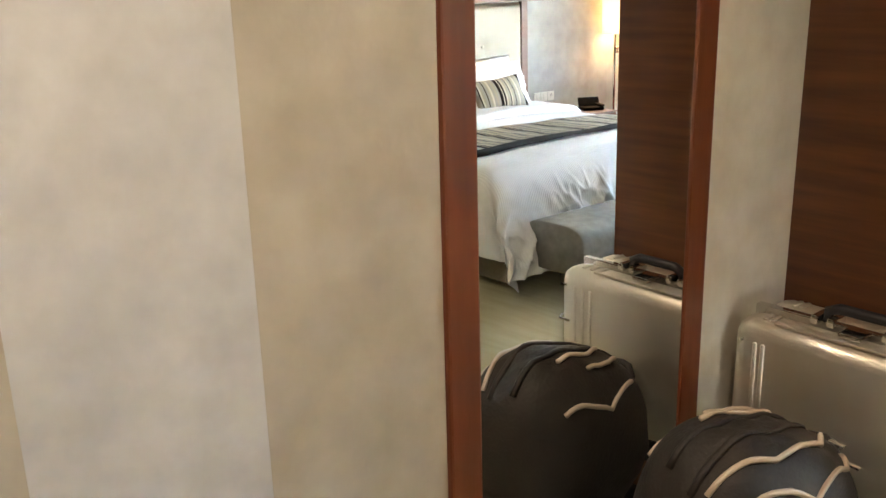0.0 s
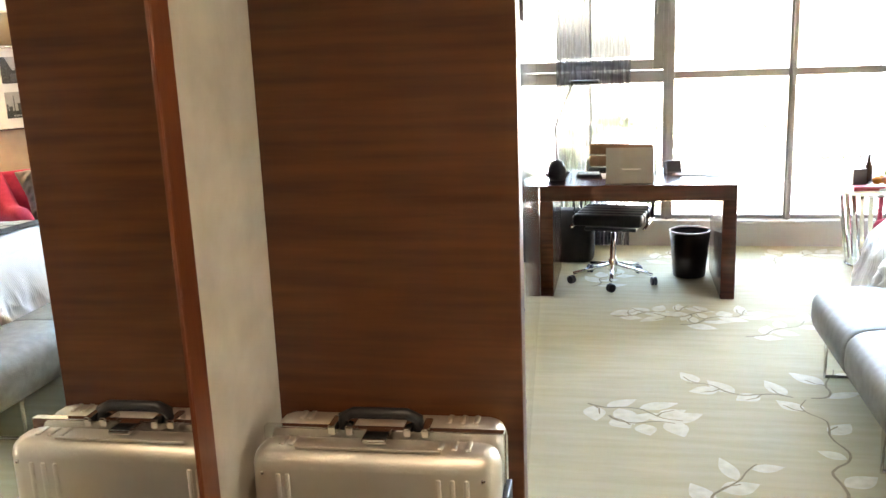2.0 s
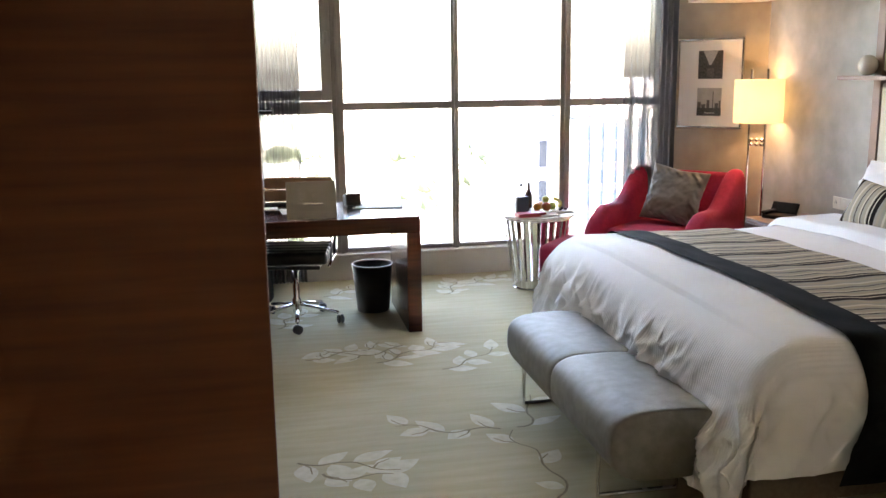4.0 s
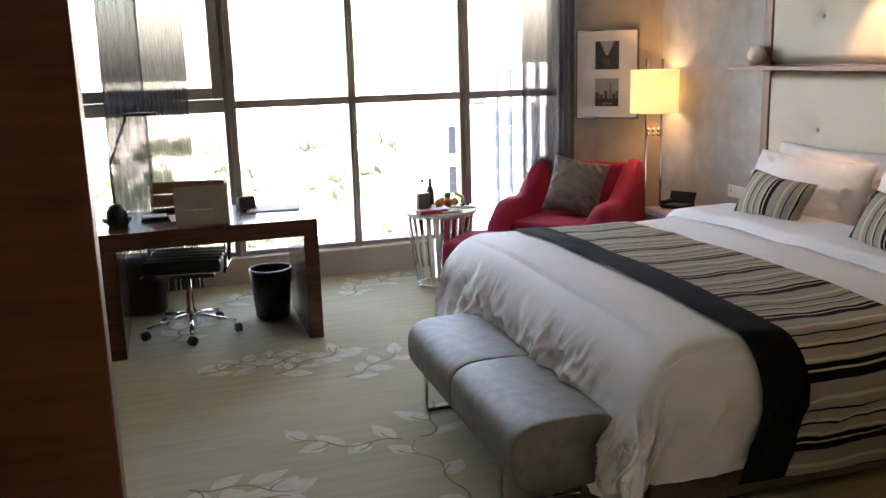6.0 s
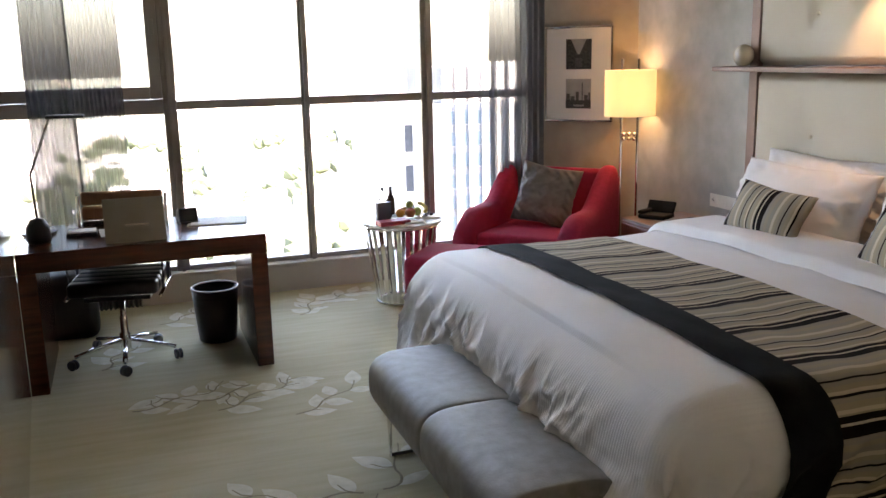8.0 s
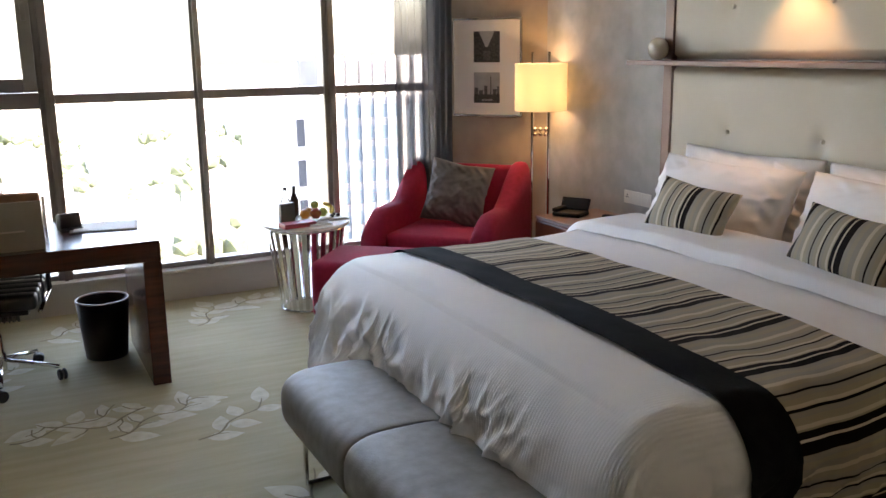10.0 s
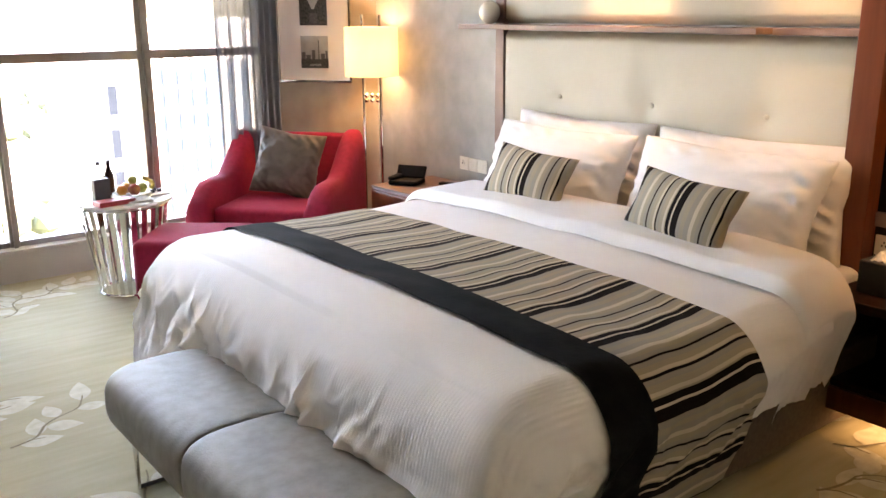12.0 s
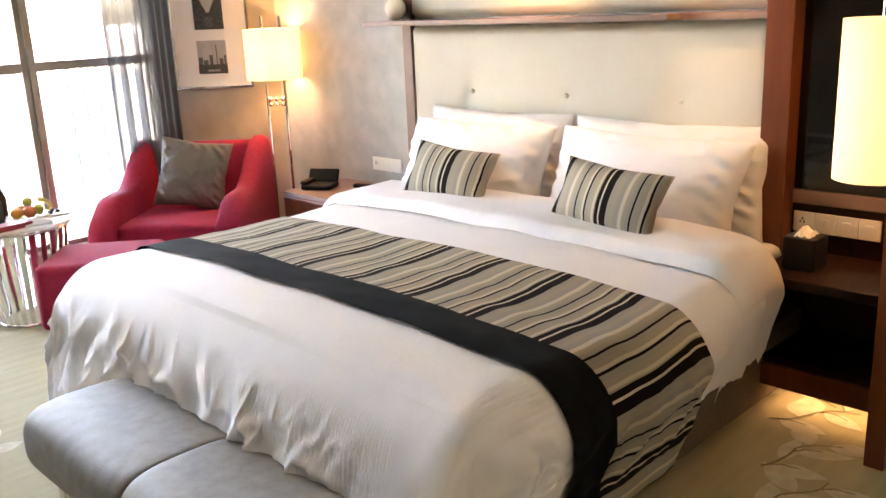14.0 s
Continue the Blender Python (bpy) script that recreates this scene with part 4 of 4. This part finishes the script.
# ---- things on and by the desk ----
def make_bin():
    t = thing("waste_bin", pose(-3.42, -1.05, 0), "round black leather waste bin with pale rim, beside the desk", "waste bin")
    bm = bmesh.new()
    lathe(bm, [(0.0, 0.003), (0.110, 0.003), (0.114, 0.01), (0.142, 0.335), (0.138, 0.335), (0.11, 0.02), (0.0, 0.02)], 40)
    part("body", bm, M_blackl, t, smooth=True)
    bm = bmesh.new()
    tube(bm, [(0.14 * math.cos(k * math.pi / 20), 0.14 * math.sin(k * math.pi / 20), 0.336) for k in range(40)], 0.005, 6, True)
    part("rim", bm, M_mauve, t)


make_bin()


def make_desk_items():
    t = thing("card_tent", pose(-3.85, -1.54, 0.761), "beige folded card standing on the desk", "card")
    for s, nm in ((-1, "front_leaf"), (1, "back_leaf")):
        bm = bmesh.new()
        box(bm, -0.155, 0.155, -0.0015, 0.0015, 0, 0.235, m=Matrix.Translation((0, s * 0.055, 0)) @ Matrix.Rotation(radians(s * 13), 4, "X"))
        part(nm, bm, M_card, t)
    part("printed_line", boxm(-0.05, 0.07, -0.045, -0.043, 0.09, 0.097, m=None), M_reflcord, t, "pale printed line")
    t = thing("desk_phone_stand", pose(-3.55, -1.12, 0.761, 0, 0, 10), "small black stand on the desk", "stand")
    bm = bmesh.new()
    box(bm, -0.055, 0.055, -0.04, 0.05, 0, 0.085, 0.01, m=Matrix.Rotation(radians(-12), 4, "X"))
    part("body", bm, M_black, t)
    part("base", boxm(-0.055, 0.055, -0.06, 0.06, 0, 0.012, bevel=0.003), M_black, t)
    t = thing("writing_pad", pose(-3.38, -1.16, 0.761, 0, 0, -8), "open leaflet pad lying on the desk", "pad")
    part("cover", boxm(-0.17, 0.17, -0.13, 0.13, 0, 0.004), M_card, t)
    part("sheet", boxm(-0.15, 0.16, -0.12, 0.12, 0.0045, 0.008), M_paper, t)
    t = thing("note_box", pose(-4.13, -1.25, 0.761), "flat black note box on the desk", "box")
    part("body", boxm(-0.08, 0.08, -0.06, 0.06, 0, 0.018, bevel=0.003), M_black, t)
    part("paper", boxm(-0.072, 0.072, -0.052, 0.052, 0.0185, 0.026), M_paper, t)
    t = thing("document", pose(-3.93, -1.25, 0.761, 0, 0, 4), "white paper sheet on the desk", "paper")
    part("sheet", boxm(-0.11, 0.11, -0.12, 0.12, 0, 0.003), M_paper, t)
    t = thing("desk_speaker", pose(-4.34, -1.40, 0.761), "round black speaker on the desk", "speaker")
    bm = bmesh.new()
    lathe(bm, [(0, 0), (0.055, 0), (0.065, 0.02), (0.06, 0.09), (0.035, 0.13), (0, 0.14)], 24)
    part("body", bm, M_black, t, smooth=True)
    # reading lamp
    t = thing("desk_lamp", pose(-4.36, -1.13, 0.761), "slim black desk lamp with a flat bent head", "desk lamp")
    bm = bmesh.new()
    lathe(bm, [(0, 0), (0.09, 0), (0.09, 0.015), (0, 0.018)], 24)
    part("base", bm, M_black, t)
    bm = bmesh.new()
    tube(bm, [(0, 0, 0.015), (-0.01, 0, 0.34), (0.12, 0, 0.65)], 0.008, 8)
    part("stem", bm, M_black, t)
    part("head", boxm(0.10, 0.30, -0.05, 0.05, 0.64, 0.66, bevel=0.008), M_black, t)
    # bag under the desk
    t = thing("floor_bag", pose(-4.28, -0.62, 0), "dark soft bag standing under the desk", "bag")
    part("body", boxm(-0.17, 0.17, -0.12, 0.12, 0, 0.42, bevel=0.06, seg=4), M_nylon, t, smooth=True)


make_desk_items()


# ---- things on the side table ----
def make_table_items():
    Z = 0.586
    t = thing("fruit_plate", pose(-2.03, -0.66, Z), "white plate of mixed fruit on the side table", "fruit plate")
    bm = bmesh.new()
    lathe(bm, [(0.0, 0.004), (0.06, 0.004), (0.115, 0.018), (0.118, 0.022), (0.06, 0.012), (0.0, 0.010)], 32)
    part("plate", bm, M_white, t, smooth=True)
    cols = {"apple": ((0.45, 0.05, 0.03), (0.55, 0.22, 0.05)), "orange": ((0.62, 0.22, 0.02), (0.7, 0.28, 0.03)), "pear": ((0.32, 0.38, 0.06), (0.42, 0.45, 0.10))}
    for nm, x, y, z, r in (("apple", 0.0, -0.04, 0.046, 0.037), ("orange", -0.065, -0.01, 0.044, 0.034), ("pear", 0.06, 0.0, 0.044, 0.033), ("orange", -0.02, 0.05, 0.044, 0.034), ("pear", 0.01, 0.01, 0.095, 0.030)):
        bm = bmesh.new()
        lathe(bm, [(0.0, -r * 0.85), (r * 0.6, -r * 0.8), (r, -r * 0.1), (r * 0.9, r * 0.45), (r * 0.45, r * 0.9), (0.0, r * 0.75)], 20, c=(x, y, z))
        part(nm, bm, mat(nm + "_skin", cols[nm][0], 0.35, 0, cols[nm][1], 30), t, smooth=True)
    bm = bmesh.new()
    pts = [(0.05 + 0.07 * math.cos(a), -0.02 + 0.05 * math.sin(a), 0.07 + 0.03 * math.sin(a)) for a in [i * 0.25 - 0.8 for i in range(9)]]
    tube(bm, pts, 0.013, 8)
    part("banana", bm, mat("banana_skin", (0.55, 0.42, 0.05), 0.4, 0, (0.6, 0.5, 0.12), 25), t, smooth=True)
    for i, (x, m_) in enumerate(((-2.16, M_bottle), (-2.09, M_bottle2))):
        t = thing("bottle", pose(x - 0.03, -0.56 + 0.03 * i, Z), "small glass drink bottle on the side table", "bottle", "bottles")
        bm = bmesh.new()
        lathe(bm, [(0, 0), (0.028, 0.0), (0.03, 0.01), (0.03, 0.12), (0.012, 0.165), (0.011, 0.205), (0, 0.205)], 20)
        part("body", bm, m_, t, smooth=True)
        bm = bmesh.new()
        lathe(bm, [(0.0125, 0.195), (0.0125, 0.215), (0, 0.216)], 16)
        part("cap", bm, M_black, t)
    t = thing("menu_box", pose(-2.22, -0.68, Z, 0, 0, 12), "black standing menu card on the side table", "menu")
    part("card", boxm(-0.05, 0.05, -0.02, 0.02, 0, 0.13, bevel=0.003), M_black, t)
    t = thing("red_box", pose(-2.20, -0.84, Z, 0, 0, 8), "flat red box on the side table", "box")
    part("lid", boxm(-0.11, 0.11, -0.05, 0.05, 0, 0.03, bevel=0.003), M_redbox, t)
    t = thing("napkin", pose(-2.07, -0.84, Z, 0, 0, -10), "folded white napkin on the side table", "napkin")
    bm = bmesh.new()
    grid(bm, lambda u, v: (-0.09 + 0.18 * u, -0.05 + 0.10 * v, 0.012 + 0.010 * noise.noise(Vector((u * 4, v * 4, 1))) + 0.012 * math.sin(u * 3.1) * math.sin(v * 3.1)), 16, 12)
    r_ = bmesh.ops.extrude_face_region(bm, geom=bm.faces[:])
    bmesh.ops.translate(bm, verts=[v for v in r_["geom"] if isinstance(v, bmesh.types.BMVert)], vec=(0, 0, -0.011))
    part("cloth", bm, M_linen, t, smooth=True)
    t = thing("saucer", pose(-1.89, -0.68, Z), "white square dish with dark sweets", "dish")
    part("plate", boxm(-0.07, 0.07, -0.07, 0.07, 0, 0.012, bevel=0.004), M_white, t)
    for x, y in ((-0.03, -0.02), (0.02, 0.0), (0.0, 0.035)):
        part("sweet", boxm(x - 0.012, x + 0.012, y - 0.012, y + 0.012, 0.0125, 0.03, bevel=0.004), M_black, t)


M_bottle = glass("clear_bottle")
M_bottle2 = mat("dark_bottle", (0.04, 0.02, 0.015), 0.12)
make_table_items()


# ---- window-side nightstand ----
def make_nightstand_a():
    t = thing("nightstand", pose(-0.42, -1.50, 0), "small wooden nightstand with a pale top, beside the bed", "nightstand")
    part("body", boxm(-0.24, 0.26, -0.27, 0.27, 0.10, 0.555, bevel=0.006), M_woodtrim, t)
    part("top", boxm(-0.245, 0.262, -0.275, 0.275, 0.5555, 0.575, bevel=0.004), M_mauve, t)
    part("drawer_front", boxm(-0.252, -0.241, -0.26, 0.26, 0.36, 0.54, bevel=0.003), M_woodtrim, t)
    part("plinth", boxm(-0.2, 0.24, -0.24, 0.24, 0, 0.099), M_desk, t)
    t = thing("telephone", pose(-0.47, -1.36, 0.576, 0, 0, -60), "black telephone with raised rear panel on the nightstand", "telephone")
    bm = bmesh.new()
    box(bm, -0.10, 0.10, -0.08, 0.08, 0, 0.03, 0.01)
    part("base", bm, M_phone, t)
    bm = bmesh.new()
    box(bm, -0.10, 0.10, -0.012, 0.012, 0, 0.085, 0.006, m=Matrix.Translation((0, 0.055, 0.03)) @ Matrix.Rotation(radians(-30), 4, "X"))
    part("display", bm, M_phone, t)
    bm = bmesh.new()
    box(bm, -0.10, -0.055, -0.085, 0.08, 0.031, 0.055, 0.01, 3)
    part("handset", bm, M_phone, t, smooth=True)
    t = thing("remote_control", pose(-0.30, -1.62, 0.576, 0, 0, 20), "black remote control on the nightstand", "remote control")
    part("body", boxm(-0.022, 0.022, -0.09, 0.09, 0, 0.022, bevel=0.006), M_phone, t)


make_nightstand_a()


def socket(name, m, n, label):
    t = thing(name, m, label, "socket")
    for i in range(n):
        x = -n * 0.045 + i * 0.09
        p = part("plate", boxm(x + 0.001, x + 0.089, -0.009, 0, -0.043, 0.043, bevel=0.003), M_white, t)
        part("rocker", boxm(x + 0.03, x + 0.06, -0.013, -0.0095, -0.02, 0.02, bevel=0.002), M_white, p)
        if i == 0:
            for a in ((-0.006, 0.010), (-0.014, -0.004), (0.002, -0.004)):
                part("pin_hole", boxm(x + 0.045 + a[0], x + 0.045 + a[0] + 0.006, -0.0138, -0.0132, a[1], a[1] + 0.010), M_black, p)


socket("wall_socket", pose(WX - 0.001, -1.66, 0.705, 0, 0, -90), 3, "white triple socket and switch plate on the wall")


# ---- ornament on the ledge ----
def make_bird():
    t = thing("ornament", pose(-0.26, -1.93, 1.593, 0, 0, 60), "rounded pale ceramic bird ornament on the ledge", "ornament")
    bm = bmesh.new()
    def f(u, v):
        a, b = 2 * math.pi * u, math.pi * v
        r = math.sin(b)
        x = 0.085 * math.cos(a) * r
        tail = 0.06 * max(0, x / 0.085) ** 2
        return (x + tail, 0.062 * math.sin(a) * r * (1 - 0.5 * max(0, x / 0.085)), 0.066 - 0.066 * math.cos(b) + 0.02 * max(0, x / 0.085) ** 2)
    grid(bm, f, 32, 20, wrap_u=True)
    part("body", bm, M_ceramic, t, smooth=True)


make_bird()


# ---- entrance-side nook: dark glass, bedside lamp, shelf unit ----
struct(part("glass_panel_back", boxm(WX - 0.03, WX - 0.001, -4.868, -4.302, 0.86, 2.16), M_dkglass), "black glass wall panel")
struct(part("panel_rail", boxm(WX - 0.045, WX - 0.001, -4.868, -4.302, 0.80, 0.858, bevel=0.003), M_mauve), "bronze rail under the black glass")
struct(part("wall_side_panel", boxm(-0.76, WX - 0.001, -4.94, -4.87, 0, H, bevel=0.003), M_woodtrim), "mahogany side panel beside the nightstand")


# veneer darkened to near black: the shade inside the nook put into colour
M_nook = mat("shaded_nook_veneer", (0.010, 0.004, 0.003), 0.35, 0, (0.028, 0.010, 0.006), 5, 0.05, 40, (0.5, 6, 6), spec=0.2)


struct(part("panel_board", boxm(WX - 0.03, WX - 0.001, -4.868, -4.302, 0.0, 0.798), M_nook), "veneer board behind the nightstand, nook shade painted into its colour")


def make_nook():
    t = thing("nightstand_shelf", pose(-0.40, -4.61, 0), "dark mahogany floating shelf unit lit from below", "nightstand")
    # all but the drawer front wear the veneer with painted-in shade
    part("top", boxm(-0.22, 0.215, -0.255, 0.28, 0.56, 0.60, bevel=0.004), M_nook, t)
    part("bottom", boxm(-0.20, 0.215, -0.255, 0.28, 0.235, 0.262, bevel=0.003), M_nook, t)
    part("drawer_front", boxm(-0.215, -0.19, -0.255, 0.28, 0.14, 0.234, bevel=0.003), M_woodtrim, t, "mahogany drawer front")
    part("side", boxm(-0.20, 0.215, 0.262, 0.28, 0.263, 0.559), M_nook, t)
    t = thing("tissue_box", pose(-0.43, -4.47, 0.601), "black leather tissue box on the shelf unit", "tissue box")
    part("box", boxm(-0.065, 0.065, -0.065, 0.065, 0, 0.13, bevel=0.006), M_blackl, t)
    bm = bmesh.new()
    grid(bm, lambda u, v: (-0.045 + 0.09 * u, -0.035 + 0.07 * v, 0.132 + 0.035 * math.sin(3.14 * u) * math.sin(3.14 * v) + 0.012 * noise.noise(Vector((u * 5, v * 5, 2)))), 12, 12)
    part("tissue", bm, M_paper, t)
    socket("socket_strip", pose(WX - 0.031, -4.49, 0.722, 0, 0, -90), 4, "cream socket and switch strip above the shelf unit")
    t = thing("pendant_lamp", pose(-0.44, -4.70, 0), "lit cream cylinder lamp hanging beside the bed", "pendant lamp")
    bm = bmesh.new()
    lathe(bm, [(0.135, 0.985), (0.135, 1.565)], 48)
    lathe(bm, [(0.131, 1.565), (0.131, 0.985)], 48)
    part("shade", bm, M_shade2, t, "lit cream fabric cylinder", smooth=True)
    bm = bmesh.new()
    tube(bm, [(0, 0, 1.55), (0, 0, 2.74)], 0.008, 8)
    part("stem", bm, M_chrome, t)


make_nook()


# ---- lamps that are on ----
def lamp(name, kind, m, power, color, size=0.05, spot=None, blend=0.6, size_y=None):
    d = bpy.data.lights.new(name, kind)
    d.energy, d.color = power, color
    if kind == "AREA":
        d.size = size
        if size_y:
            d.shape, d.size_y = "RECTANGLE", size_y
    else:
        d.shadow_soft_size = size
    if spot:
        d.spot_size, d.spot_blend = radians(spot), blend
    ob = new(name, d)
    ob.matrix_world = m
    return ob


WARM = (1.0, 0.62, 0.30)
lamp("floor_lamp_bulb", "POINT", pose(-0.34, -0.78, 1.40), 0.34, WARM, 0.04)
lamp("pendant_bulb", "POINT", pose(-0.44, -4.70, 1.28), 0.06, WARM, 0.04)
lamp("headboard_spot", "SPOT", look((-0.42, -2.95, 2.15), (-0.15, -2.95, 1.2)), 0.9, WARM, 0.02, 75, 0.8)
lamp("headboard_spot", "SPOT", look((-0.42, -4.0, 2.15), (-0.15, -4.0, 1.2)), 0.5, WARM, 0.02, 75, 0.8)
lamp("shelf_underlight", "AREA", pose(-0.36, -4.61, 0.13), 0.035, WARM, 0.3, size_y=0.55)
lamp("entrance_downlight", "SPOT", look((-3.9, -6.7, 2.70), (-4.1, -6.4, 0)), 0.42, (1.0, 0.82, 0.62), 0.06, 120, 0.8)
lamp("entrance_downlight", "SPOT", look((-4.1, -7.9, 2.70), (-4.1, -7.9, 0)), 0.88, (1.0, 0.82, 0.62), 0.06, 120, 0.8)


# ---- carpet motif: woven leaves and twigs ----
M_motif = mat("pale_wool", (0.50, 0.48, 0.35), 0.95, 0, (0.62, 0.60, 0.48), 20, 0.3, 240)
M_twig = mat("brown_wool", (0.20, 0.17, 0.10), 0.95, 0, (0.26, 0.22, 0.14), 20, 0.3, 240)


def motif():
    leaves, twigs = bmesh.new(), bmesh.new()
    rng = random.Random(3)
    def leaf(x, y, a, L, w):
        pts = []
        for k in range(9):
            f = k / 8
            pts.append((f * L, w * math.sin(math.pi * f ** 0.8) * 0.5))
        loop = pts + [(px, -py) for px, py in pts[-2:0:-1]]
        c, s = math.cos(a), math.sin(a)
        z = 0.0020 + rng.random() * 0.0012
        leaves.faces.new([leaves.verts.new((x + px * c - py * s, y + px * s + py * c, z)) for px, py in loop])
    def twig(pts, w=0.007):
        prev = None
        for i, (x, y) in enumerate(pts):
            a = pts[max(0, i - 1)]
            b = pts[min(len(pts) - 1, i + 1)]
            d = math.atan2(b[1] - a[1], b[0] - a[0])
            ww = w * (1 - 0.6 * i / len(pts))
            n1 = twigs.verts.new((x - ww * math.sin(d), y + ww * math.cos(d), 0.004))
            n2 = twigs.verts.new((x + ww * math.sin(d), y - ww * math.cos(d), 0.004))
            if prev:
                twigs.faces.new((prev[0], prev[1], n2, n1))
            prev = (n1, n2)
    # start, heading, length, leaf count
    sprays = [(-4.05, -3.52, -30, 0.5, 7), (-3.95, -3.65, -75, 0.35, 4), (-3.08, -4.35, 85, 1.05, 4), (-3.10, -3.35, 150, 0.55, 5), (-3.02, -3.35, 10, 0.5, 3),
              (-3.95, -2.1, -15, 0.6, 7), (-3.55, -2.25, 10, 0.6, 9), (-3.2, -2.45, 15, 0.55, 6), (-2.85, -0.75, 10, 0.5, 8), (-2.65, -0.45, -20, 0.45, 8),
              (-3.75, -0.6, 20, 0.5, 5), (-4.1, -1.4, 30, 0.5, 6), (-3.35, -1.95, 200, 0.6, 6), (-0.28, -4.3, -95, 0.35, 4), (-0.62, -4.45, -60, 0.4, 4), (-1.0, -4.6, -20, 0.4, 5), (-1.4, -4.75, -30, 0.5, 5),
              (-3.6, -4.6, 60, 0.6, 5), (-3.3, -5.3, 100, 0.7, 5)]
    for x, y, h, L, n in sprays:
        a = radians(h)
        pts, k = [], int(L / 0.03)
        for i in range(k + 1):
            pts.append((x, y))
            a += rng.uniform(-0.22, 0.22) + 0.25 * math.sin(i * 0.55)
            x += 0.03 * math.cos(a)
            y += 0.03 * math.sin(a)
        twig(pts)
        for i in range(n):
            p = pts[int((i + 0.5) / n * k)]
            s = 1 if i % 2 else -1
            ang = math.atan2(pts[-1][1] - pts[0][1], pts[-1][0] - pts[0][0]) + s * rng.uniform(0.5, 1.2)
            leaf(p[0] + 0.01 * math.cos(ang), p[1] + 0.01 * math.sin(ang), ang, rng.uniform(0.12, 0.22), rng.uniform(0.07, 0.115))
            if rng.random() < 0.4:
                q_ = (p[0], p[1])
                twig([q_, (q_[0] + 0.05 * math.cos(ang + 0.5), q_[1] + 0.05 * math.sin(ang + 0.5)), (q_[0] + 0.11 * math.cos(ang + 0.2), q_[1] + 0.11 * math.sin(ang + 0.2))], 0.005)
    struct(part("carpet_leaves", leaves, M_motif), "pale leaf pattern woven in the carpet")
    struct(part("carpet_twigs", twigs, M_twig), "brown twig pattern woven in the carpet")


motif()
